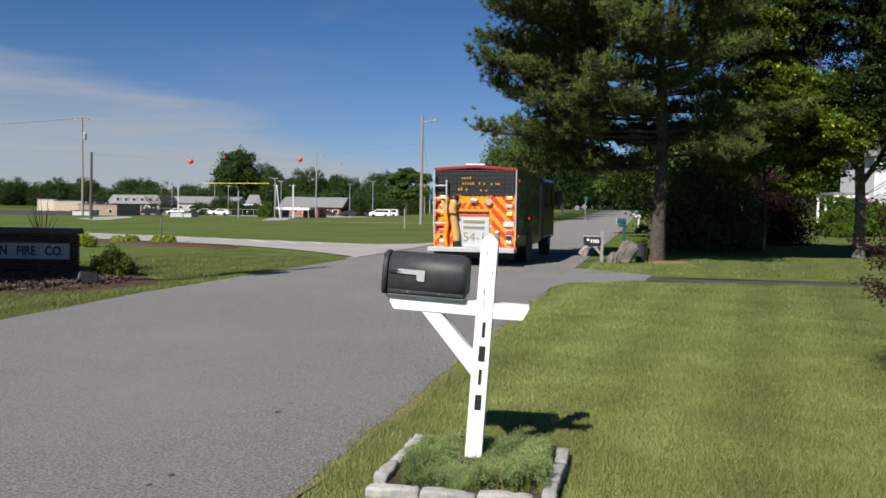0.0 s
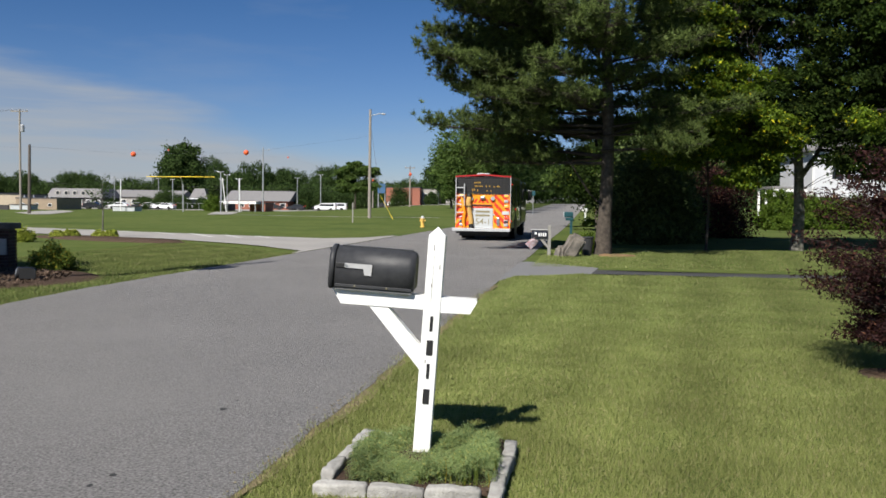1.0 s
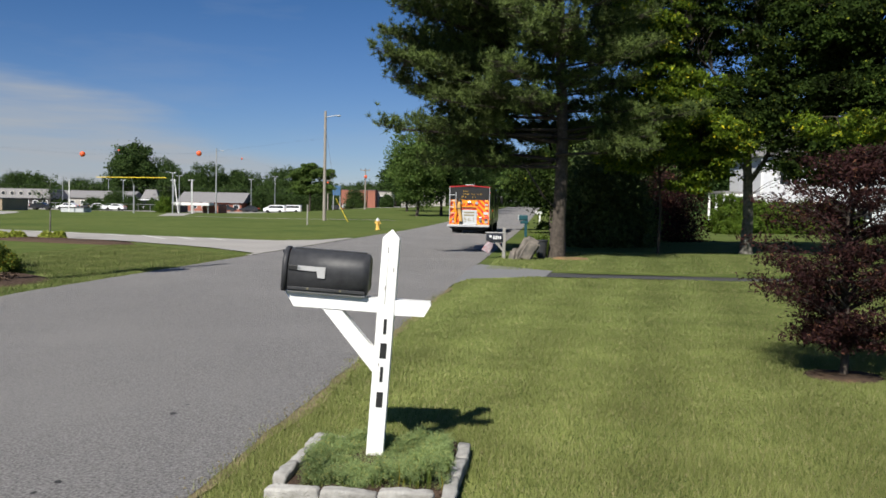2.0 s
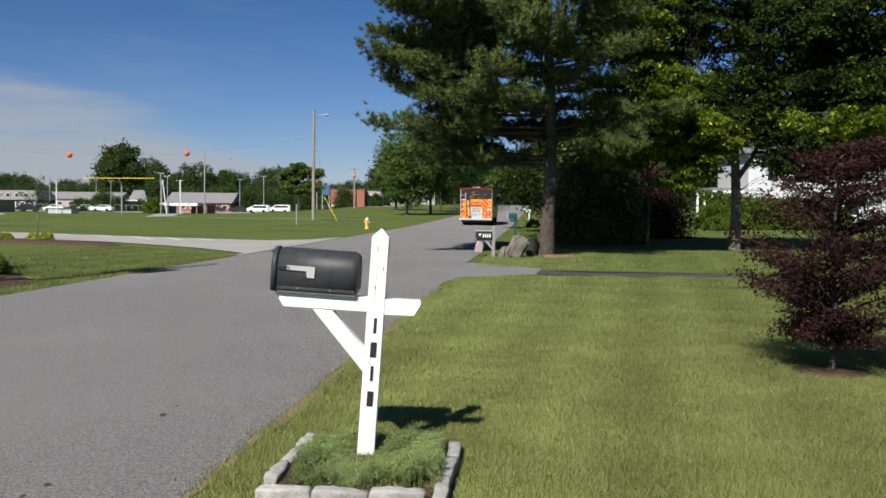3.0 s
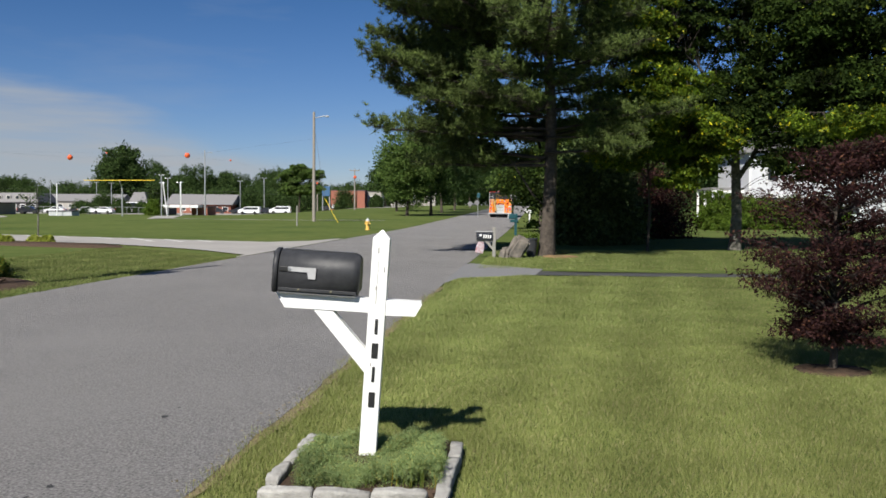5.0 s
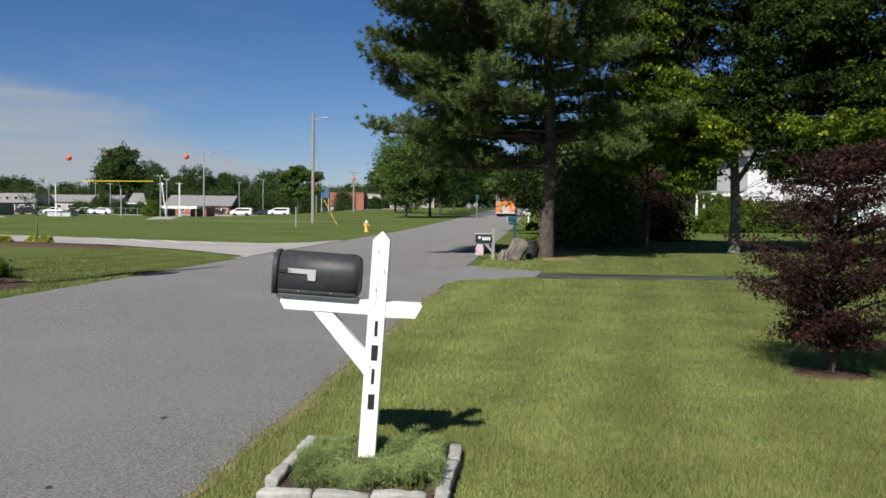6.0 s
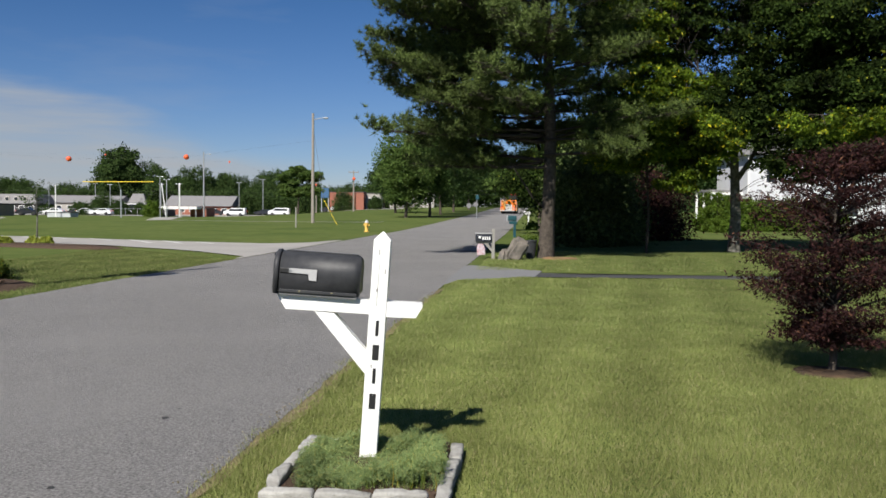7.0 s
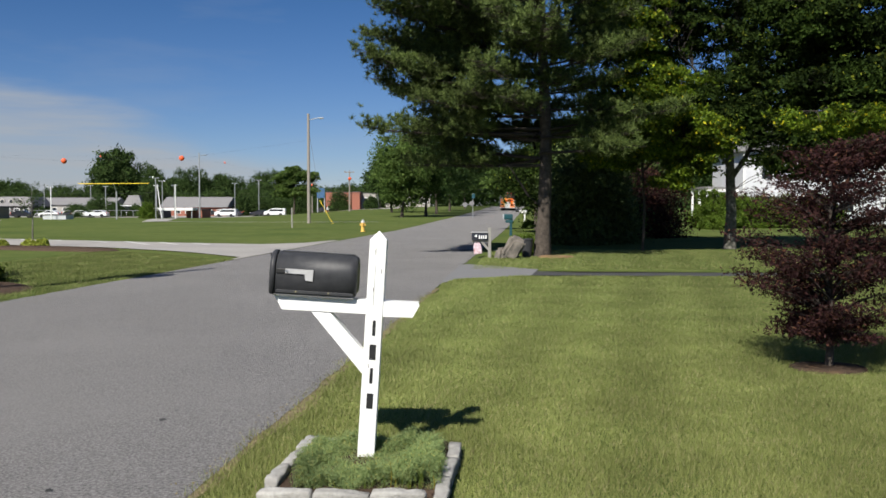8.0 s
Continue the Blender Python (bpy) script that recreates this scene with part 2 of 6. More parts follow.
HOSTA = leaf_mat("hosta_leaf", (0.22, 0.28, 0.04), (0.36, 0.38, 0.07), None, 0, 0.35)
SHRUB = leaf_mat("shrub_leaf", (0.06, 0.1, 0.015), (0.14, 0.18, 0.03), (0.30, 0.24, 0.03), 0.1, 0.35)
POLE_WOOD = mat("weathered_pole_wood", (0.30, 0.27, 0.235), (0.21, 0.19, 0.165), 8, 0.9, bump=0.6, fine=40)
DARK_POLE = mat("dark_pole_wood", (0.12, 0.1, 0.085), (0.08, 0.07, 0.06), 8, 0.9, bump=0.6, fine=40)
GALV = mat("galvanised", (0.42, 0.43, 0.44), (0.36, 0.37, 0.38), 12, 0.5, metal=0.5, bump=0.05)
WIRE = mat("cable", (0.05, 0.05, 0.05), (0.06, 0.06, 0.06), 10, 0.6, bump=0)
ORANGE_BALL = mat("orange_marker", (0.80, 0.12, 0.03), (0.7, 0.1, 0.03), 4, 0.5, bump=0.05)
YELLOW = mat("yellow_paint", (0.75, 0.56, 0.03), (0.66, 0.48, 0.03), 6, 0.5, bump=0.05)
HYDRANT = mat("hydrant_paint", (0.78, 0.5, 0.12), (0.7, 0.42, 0.1), 12, 0.5, bump=0.1)
BRICK = mat("dark_brick", (0.075, 0.036, 0.03), (0.045, 0.024, 0.022), 20, 0.85, bump=0.5, fine=90, rand=0.3)
MORTAR = mat("mortar", (0.10, 0.085, 0.075), (0.08, 0.07, 0.06), 20, 0.9)
CAP = mat("cast_cap", (0.09, 0.085, 0.085), (0.07, 0.065, 0.065), 14, 0.8, bump=0.3)
SIGN_PANEL = mat("sign_stone", (0.42, 0.39, 0.345), (0.35, 0.33, 0.3), 20, 0.85, bump=0.1, spec=0.15)
ROCK = mat("boulder", (0.23, 0.2, 0.17), (0.09, 0.082, 0.07), 5, 0.95, bump=1.0, fine=22, c3=(0.12, 0.11, 0.1), c3_scale=2.5)
GREY_WOOD = mat("grey_wood", (0.30, 0.29, 0.26), (0.22, 0.21, 0.19), 14, 0.9, bump=0.4)
TEAL = mat("teal_box", (0.015, 0.075, 0.09), (0.012, 0.055, 0.07), 10, 0.5, bump=0.05)
BAG = mat("printed_bag", (0.55, 0.55, 0.6), (0.42, 0.17, 0.17), 14, 0.5, bump=0.3, fine=25)
SIDING = mat("white_siding", (0.66, 0.67, 0.69), (0.6, 0.61, 0.63), 3, 0.6, bump=0.05)
ROOF_GREY = mat("grey_shingle", (0.23, 0.225, 0.225), (0.17, 0.165, 0.165), 5, 0.9, bump=0.4, fine=20)
GLASS_DARK = mat("window_glass", (0.02, 0.025, 0.03), (0.03, 0.035, 0.04), 4, 0.08, spec=0.6, bump=0)
TAN_WALL = mat("tan_render", (0.43, 0.36, 0.27), (0.38, 0.315, 0.24), 2, 0.85, bump=0.1)
PINK_WALL = mat("pinkish_render", (0.52, 0.44, 0.38), (0.46, 0.39, 0.33), 2, 0.85, bump=0.1)
TAN_DARK = mat("brown_tan_render", (0.32, 0.25, 0.18), (0.27, 0.21, 0.15), 2, 0.85, bump=0.1)
FAR_BRICK = mat("red_brick_wall", (0.3, 0.115, 0.075), (0.25, 0.095, 0.065), 3, 0.85, bump=0.2)
GREY_WALL = mat("grey_block_wall", (0.38, 0.36, 0.33), (0.33, 0.31, 0.28), 2, 0.85, bump=0.1)
BLUE_SIGN = mat("blue_sign", (0.05, 0.12, 0.22), (0.04, 0.10, 0.2), 3, 0.5, bump=0)
FENCE_DARK = mat("dark_fence", (0.06, 0.055, 0.055), (0.045, 0.04, 0.04), 5, 0.85)
CAR_WHITE = mat("car_white", (0.78, 0.79, 0.8), (0.74, 0.75, 0.76), 3, 0.25, bump=0, coat=0.6)
CAR_DARK = mat("car_dark", (0.03, 0.032, 0.04), (0.025, 0.027, 0.033), 3, 0.25, bump=0, coat=0.6)
TYRE = mat("tyre_rubber", (0.02, 0.02, 0.021), (0.03, 0.03, 0.03), 20, 0.85, bump=0.2)
# fire engine
ENGINE_BLACK = mat("engine_black", (0.010, 0.011, 0.011), (0.013, 0.014, 0.014), 3, 0.28, bump=0, coat=0.25)
ENGINE_RED = mat("engine_red", (0.34, 0.02, 0.018), (0.29, 0.017, 0.016), 3, 0.3, bump=0, coat=0.5)
CHEV_ORANGE = mat("chevron_orange", (0.85, 0.29, 0.012), (0.78, 0.25, 0.012), 6, 0.4, bump=0)
CHEV_RED = mat("chevron_red", (0.6, 0.045, 0.016), (0.52, 0.035, 0.015), 6, 0.4, bump=0)
PANEL_WHITE = mat("panel_white", (0.50, 0.52, 0.53), (0.44, 0.46, 0.47), 4, 0.4, bump=0.04)
GOLD = mat("gold_letter", (0.25, 0.22, 0.13), (0.2, 0.18, 0.1), 20, 0.4, bump=0)
AMBER_LETTER = mat("amber_letter", (0.5, 0.3, 0.03), (0.28, 0.16, 0.02), 20, 0.5, bump=0)
NET = mat("black_net", (0.03, 0.03, 0.033), (0.02, 0.02, 0.022), 30, 0.9, bump=0.3)
HOSE = mat("tan_hose", (0.55, 0.33, 0.1), (0.46, 0.27, 0.08), 25, 0.85, bump=0.3)
TREAD = mat("tread_plate", (0.48, 0.49, 0.5), (0.4, 0.41, 0.42), 25, 0.5, metal=0.3, bump=0.3, fine=60)
LAMP_RED = mat("lamp_red", (0.85, 0.05, 0.02), (0.75, 0.04, 0.02), 20, 0.25, bump=0, glow=0.6)
LAMP_AMBER = mat("lamp_amber", (0.9, 0.33, 0.03), (0.85, 0.3, 0.02), 20, 0.25, bump=0, glow=0.5)
ALU = mat("dull_aluminium", (0.42, 0.43, 0.44), (0.34, 0.35, 0.36), 14, 0.5, metal=0.3, bump=0.05)
LAMP_WHITE = mat("lamp_white", (0.36, 0.38, 0.4), (0.3, 0.32, 0.34), 20, 0.2, bump=0)


# ---- mesh helpers ----
def mesh_from(name, v, f):
    """A mesh from numpy arrays: points (n, 3) and equal-sided faces (m, k)."""
    me = bpy.data.meshes.new(name)
    v, f = np.asarray(v, dtype=np.float32), np.asarray(f, dtype=np.int32)
    me.vertices.add(len(v))
    me.vertices.foreach_set("co", v.ravel())
    me.loops.add(f.size)
    me.loops.foreach_set("vertex_index", f.ravel())
    me.polygons.add(len(f))
    me.polygons.foreach_set("loop_start", np.arange(0, f.size, f.shape[1], dtype=np.int32))
    me.update(calc_edges=True)
    me.validate()
    return me


def part(name, bm, material, parent=None, label="", smooth=False):
    """Links a bmesh (or a mesh) as one object under a thing or a part."""
    if isinstance(bm, bmesh.types.BMesh):
        me = bpy.data.meshes.new(name)
        bmesh.ops.recalc_face_normals(bm, faces=bm.faces)
        bm.to_mesh(me)
        bm.free()
    else:
        me = bm
    if not me.materials:
        me.materials.append(material)
    if smooth:
        me.polygons.foreach_set("use_smooth", [True] * len(me.polygons))
    ob = new(name, me)
    ob.parent = parent
    return tagged(ob, label=label)


def thing(name, m, label, category, group="", kind=""):
    ob = new(name)
    ob.empty_display_size = 0.2
    ob.matrix_basis = m
    return tagged(ob, label, category, group, kind)


def box(c, s, bevel=0.0, bm=None, m=None):
    bm = bm or bmesh.new()
    t = Matrix.Translation(c) @ Matrix.Diagonal((*s, 1))
    r = bmesh.ops.create_cube(bm, size=1, matrix=(m @ t) if m else t)
    if bevel:
        es = list({e for v in r["verts"] for e in v.link_edges})
        bmesh.ops.bevel(bm, geom=es, offset=bevel, segments=2, affect="EDGES", profile=0.5)
    return bm


def rod(p, q, r0, r1=None, seg=10, bm=None, caps=True):
    bm = bm or bmesh.new()
    p, q = Vector(p), Vector(q)
    d = q - p
    m = Matrix.Translation((p + q) / 2) @ d.to_track_quat("Z", "Y").to_matrix().to_4x4()
    bmesh.ops.create_cone(bm, cap_ends=caps, segments=seg, radius1=r0, radius2=r0 if r1 is None else r1, depth=d.length, matrix=m)
    return bm


def ball(c, r, bm=None, sub=2, squash=(1, 1, 1)):
    bm = bm or bmesh.new()
    bmesh.ops.create_icosphere(bm, subdivisions=sub, radius=r, matrix=Matrix.Translation(c) @ Matrix.Diagonal((*squash, 1)))
    return bm


def prism(outline, y0, y1, bm=None):
    """An outline of (x, z) pairs drawn out from y0 to y1."""
    bm = bm or bmesh.new()
    a = [bm.verts.new((x, y0, z)) for x, z in outline]
    b = [bm.verts.new((x, y1, z)) for x, z in outline]
    bm.faces.new(a)
    bm.faces.new(b[::-1])
    for i in range(len(a)):
        j = (i + 1) % len(a)
        bm.faces.new((a[j], a[i], b[i], b[j]))
    return bm


def lathe(profile, seg=20, bm=None, m=None):
    """A profile of (radius, z) pairs turned about the z axis."""
    bm = bm or bmesh.new()
    m = m or Matrix()
    rings = []
    for r, z in profile:
        rings.append([bm.verts.new(m @ Vector((r * math.cos(2 * math.pi * k / seg), r * math.sin(2 * math.pi * k / seg), z))) for k in range(seg)])
    for a, b in zip(rings, rings[1:]):
        for k in range(seg):
            j = (k + 1) % seg
            bm.faces.new((a[k], a[j], b[j], b[k]))
    bm.faces.new(rings[0][::-1])
    bm.faces.new(rings[-1])
    return bm


def lettering(text, size, depth, m, material, parent, name="lettering", bold=0.0):
    cu = bpy.data.curves.new(name, "FONT")
    cu.body, cu.size, cu.extrude, cu.align_x, cu.align_y = text, size, depth, "CENTER", "CENTER"
    cu.offset = bold
    tmp = bpy.data.objects.new(name, cu)
    me = bpy.data.meshes.new_from_object(tmp)
    bpy.data.objects.remove(tmp)
    me.transform(m)
    me.materials.clear()
    return part(name, me, material, parent)


class Limbs:
    """Tapered tubes along polylines, gathered into one mesh."""

    def __init__(self, sides=7):
        self.v, self.f, self.n = [], [], sides

    def add(self, points, radii):
        k, base = self.n, len(self.v)
        pts = [Vector(p) for p in points]
        for i, p in enumerate(pts):
            d = (pts[min(i + 1, len(pts) - 1)] - pts[max(i - 1, 0)]).normalized()
            s = d.orthogonal().normalized()
            u = d.cross(s)
            for j in range(k):
                a = 2 * math.pi * j / k
                self.v.append(p + (s * math.cos(a) + u * math.sin(a)) * radii[i])
        for i in range(len(pts) - 1):
            for j in range(k):
                q = (j + 1) % k
                self.f.append((base + i * k + j, base + i * k + q, base + (i + 1) * k + q, base + (i + 1) * k + j))

    def mesh(self, name):
        return mesh_from(name, np.array([tuple(p) for p in self.v]), np.array(self.f))


def blades(rng, centres, length, width, up=0.0, spread=1.0):
    """Folded leaf shapes, one at each centre, turned at random; up leans their faces to the sky."""
    n = len(centres)
    a = rng.normal(size=(n, 3)) * (spread, spread, spread * (1 - 0.6 * up))
    a /= np.linalg.norm(a, axis=1)[:, None] + 1e-9
    nrm = rng.normal(size=(n, 3)) * (1 - up) + np.array((0, 0, 1.6 * up))
    b = np.cross(nrm, a)
    b /= np.linalg.norm(b, axis=1)[:, None] + 1e-9
    c = np.cross(a, b)
    ln = (length * rng.uniform(0.65, 1.3, n))[:, None]
    wd = (width * rng.uniform(0.65, 1.3, n))[:, None]
    v = np.stack([centres - a * ln / 2, centres + b * wd / 2 + c * wd * 0.18, centres + a * ln / 2, centres - b * wd / 2 + c * wd * 0.18], axis=1)
    return v.reshape(-1, 3), np.arange(4 * n).reshape(n, 4)


def clumped(rng, centres, radius, per, flat=1.0):
    k = rng.normal(size=(len(centres), per, 3)) * radius * (1, 1, flat)
    return (centres[:, None, :] + k).reshape(-1, 3)


def rise(y):
    """The land lifts slowly towards a crest up the road."""
    t = min(max((y - 58.0) / 132.0, 0.0), 1.0)
    return 1.45 * (t ** 1.25) if t < 1 else 1.45


def road_x(y):
    return -5.65 + 0.108 * y


def gz(x, y):
    s = min(max((x - (road_x(y) - 55)) / 40.0, 0.0), 1.0)
    d, e = min(max((y - 90.0) / 60.0, 0.0), 1.0), min(max((-18.0 - x) / 14.0, 0.0), 1.0)
    return rise(y) * s * s * (3 - 2 * s) - 0.7 * d * d * (3 - 2 * d) * e


# ---- ground ----
YS = sorted({float(v) for v in list(np.arange(-40, 60, 4.0)) + list(np.arange(60, 200, 4.0)) + [220, 260, 320, 400, 600, 1000, 2000, 3500]})
XS = [-3000.0, -1500, -700, -400, -250] + [float(v) for v in np.arange(-180, 80, 5.0)] + [90.0, 120, 200, 400, 800, 1500, 3000]


def sheet(name, xs, ys, dz, material, label, category):
    v = np.array([(x, y, gz(x, y) + dz) for y in ys for x in xs])
    w = len(xs)
    f = np.array([(j * w + i, j * w + i + 1, (j + 1) * w + i + 1, (j + 1) * w + i) for j in range(len(ys) - 1) for i in range(w - 1)])
    return tagged(part(name, mesh_from(name, v, f), material), label, category, kind="structure")


sheet("ground", XS, YS, -0.012, LAWN, "mown green lawn and open grass field", "ground")


def strip(name, rows, dz, material, label, category):
    """A ribbon through rows of (y, x left, x right)."""
    v = np.array([p for y, a, b in rows for p in ((a, y, gz(a, y) + dz), ((a + b) / 2, y, gz((a + b) / 2, y) + dz), (b, y, gz(b, y) + dz))])
    f = np.array([q for j in range(len(rows) - 1) for q in ((3 * j, 3 * j + 1, 3 * j + 4, 3 * j + 3), (3 * j + 1, 3 * j + 2, 3 * j + 5, 3 * j + 4))])
    return tagged(part(name, mesh_from(name, v, f), material), label, category, kind="structure")


def left_edge(y):
    return -9.22 + 0.108 * y + 0.32 * max(0.0, min(1.0, (15.5 - y) / 4))


def road_edge(y):
    """Ragged sideways wander of the road's edge."""
    return 0.05 * noise.noise((y * 1.7, 3.1, 0)) + 0.04 * noise.noise((y * 6.0, 8.2, 0))


ROAD_YS = sorted(set([y for y in YS if -40 <= y <= 320] + [float(v) for v in np.arange(2, 60, 0.25)]))
strip("road", [(y, left_edge(y) + road_edge(y + 500), -2.0 + 0.108 * y + road_edge(y)) for y in ROAD_YS], 0.004, ASPHALT, "grey worn asphalt road with ragged edges", "road")
strip("road_shoulder", [(y, -2.02 + 0.108 * y + road_edge(y), -1.90 + 0.108 * y + 0.09 * noise.noise((y * 2.3, 1.4, 0)) + road_edge(y)) for y in ROAD_YS if 1 < y < 18], 0.0, DRY_EDGE, "dry tan soil along the road edge", "road edge")


def flat_polygon(name, outline, dz, material, label, category):
    bm = bmesh.new()
    vs = [bm.verts.new((x, y, dz)) for x, y in outline]
    bm.faces.new(vs)
    bmesh.ops.triangulate(bm, faces=bm.faces)
    if max(y for x, y in outline) > 58:
        # follow the rising land
        for axis, cuts in ((1, YS), (0, XS)):
            for c in cuts:
                if min(p[axis] for p in outline) < c < max(p[axis] for p in outline):
                    n = Vector((0, 0, 0))
                    n[axis] = 1
                    bmesh.ops.bisect_plane(bm, geom=bm.verts[:] + bm.edges[:] + bm.faces[:], plane_co=n * c, plane_no=n)
        bmesh.ops.triangulate(bm, faces=bm.faces)
        for v in bm.verts:
            v.co.z = gz(v.co.x, v.co.y) + dz + 0.02
    return tagged(part(name, bm, material), label, category, kind="structure")


flat_polygon("parking_road", [(-6.45, 26.9), (-6.4, 28.0), (-8.6, 30.7), (-10.0, 32.0), (-13.5, 34.6), (-20, 37.3), (-60, 53), (-60, 59), (-21.9, 43.2),
                              (-12.0, 38.9), (-7.6, 37.4), (-6.0, 38.8), (-5.1, 41.5), (-4.8, 41.5), (-6.3, 26.9)], -0.002, LOT,
             "pale worn paving of the station drive", "driveway")
flat_polygon("driveway", [(2.2, 20.9), (9, 20.6), (20, 20.4), (45, 20.4), (45, 22.0), (20, 21.8), (9, 21.7), (3.4, 21.8), (2.45, 22.2)], 0.008, DRIVE,
             "dark asphalt house driveway across the lawn", "driveway")
flat_polygon("driveway_apron", [(-0.01, 18.5), (0.4, 19.9), (2.2, 20.9), (2.6, 22.9), (0.8, 24.9), (0.6, 24.6), (0.15, 20.4)], 0.008, APRON,
             "pale grey asphalt apron where the driveway meets the road", "driveway")


# ---- the mailbox in front ----
def make_mailbox():
    t = thing("mailbox", pose(-0.494, 5.70, 0, 0, 3.5, 0), "black plastic mailbox on a leaning white wooden post", "mailbox")
    w = 0.056
    part("post", box((0, 0, 0.71), (2 * w, 2 * w, 1.50), 0.006), WHITE, t, "white painted wooden post")
    bm = bmesh.new()
    bmesh.ops.create_cone(bm, cap_ends=True, segments=4, radius1=w * 1.414, radius2=0.004, depth=0.055, matrix=Matrix.Translation((0, 0, 1.4875)) @ Matrix.Rotation(radians(45), 4, "Z"))
    part("post_cap", bm, WHITE, t)
    a = 0.052
    part("cross_arm", prism([(-0.662, 1.065), (-0.60, 0.970), (-w - 0.001, 0.973), (-w - 0.001, 1.065)], -a, a), WHITE, t, "white wooden arm under the box")
    part("cross_arm", prism([(w + 0.001, 1.062), (0.284, 1.066), (0.29, 1.045), (0.25, 0.968), (w + 0.001, 0.962)], -a, a), WHITE, t, "white wooden arm with a cut end")
    part("brace", prism([(-0.415, 0.97), (-0.285, 0.966), (-w - 0.001, 0.73), (-w - 0.001, 0.58)], -0.045, 0.045), WHITE, t, "white diagonal wooden brace")
    tray = part("tray", box((-0.39, 0.03, 1.0715), (0.5, 0.235, 0.012), 0.003), SIGN_BACK, t, "dull grey mounting tray")
    part("tray_lip", box((-0.39, -0.0865, 1.078), (0.5, 0.004, 0.02)), SIGN_BACK, tray)

    def arch(rings, r, zb, zs):
        """An arched shell through rings of (x, inset)."""
        bm = bmesh.new()
        loops = []
        for x, d in rings:
            q = r - d
            pts = [(-q, zb + d)] + [(-q * math.cos(math.pi * k / 24), zs + q * math.sin(math.pi * k / 24)) for k in range(25)] + [(q, zb + d)]
            loops.append([bm.verts.new((x, y, z)) for y, z in pts])
        n = len(loops[0])
        for p, q in zip(loops, loops[1:]):
            for k in range(n):
                bm.faces.new((p[k], p[(k + 1) % n], q[(k + 1) % n], q[k]))
        bm.faces.new(loops[0])
        bm.faces.new(loops[-1])
        return bm

    def rounded(ob):
        """Smooth sides with crisp rims."""
        for f in ob.data.polygons:
            f.use_smooth = len(f.vertices) == 4 and abs(f.normal.z) > -0.9
        return ob
    body = rounded(part("box", arch([(-0.648, 0.012), (-0.644, 0.0), (-0.17, 0.0), (-0.145, 0.004), (-0.13, 0.012), (-0.122, 0.026)], 0.125, 1.079, 1.222), BLACK_PLASTIC, t, "black plastic mailbox body"))
    part("side_rim", box((-0.39, -0.1265, 1.094), (0.5, 0.006, 0.02), 0.002), BLACK_PLASTIC, body)
    part("roof_ridge", box((-0.39, 0, 1.3475), (0.47, 0.05, 0.006), 0.002), BLACK_PLASTIC, body)
    door = rounded(part("door", arch([(-0.688, 0.02), (-0.682, 0.006), (-0.675, 0.0), (-0.654, 0.0), (-0.651, 0.006)], 0.132, 1.071, 1.222), BLACK_PLASTIC, t, "black mailbox door with a raised rim"))
    part("pull_tab", box((-0.694, 0, 1.318), (0.02, 0.05, 0.026), 0.005), BLACK_PLASTIC, door)
    part("hinge_mount", box((-0.612, -0.129, 1.225), (0.06, 0.01, 0.03), 0.003), BLACK, door)
    flag = part("flag", prism([(-0.582, 1.241), (-0.402, 1.241), (-0.404, 1.168), (-0.450, 1.170), (-0.458, 1.210), (-0.582, 1.212)], -0.136, -0.129), GREY_FLAG, t, "grey lowered mail flag")
    part("pivot", rod((-0.572, -0.118, 1.226), (-0.572, -0.140, 1.226), 0.009), STEEL, flag)
    for x in (-0.51, -0.30):
        part("bolt", rod((x, -0.118, 1.096), (x, -0.134, 1.096), 0.006), GOLD, t, "small brass bolt")
    # the box sits back from the face of its arm
    for ob in (body, door, flag, *body.children, *door.children, *flag.children, *[c for c in t.children if c.name.startswith("bolt")]):
        ob.data.transform(Matrix.Translation((0, 0.03, 0)))
    for z, wid in ((0.885, 0.020), (0.727, 0.042), (0.572, 0.020), (0.405, 0.042)):
        part("number_bar", box((0.004, -w - 0.002, z), (wid, 0.004, 0.1), 0.001), BLACK, t, "black painted number bar")
    part("weather_crack", prism([(-0.012, 1.03), (-0.008, 1.03), (-0.007, 1.33), (-0.009, 1.33)], -w - 0.0015, -w + 0.001), GREY_WOOD, t, "dark split in the paint")
    for x, z, h in ((-0.014, 1.36, 0.05), (-0.016, 1.12, 0.03), (0.03, 1.24, 0.04), (-0.02, 0.62, 0.03)):
        part("paint_chip", prism([(x, z), (x + 0.006, z + 0.004), (x + 0.004, z + h), (x - 0.002, z + h * 0.7)], -w - 0.001, -w + 0.001), GREY_WOOD, t, "small bare chip in the paint")


make_mailbox()


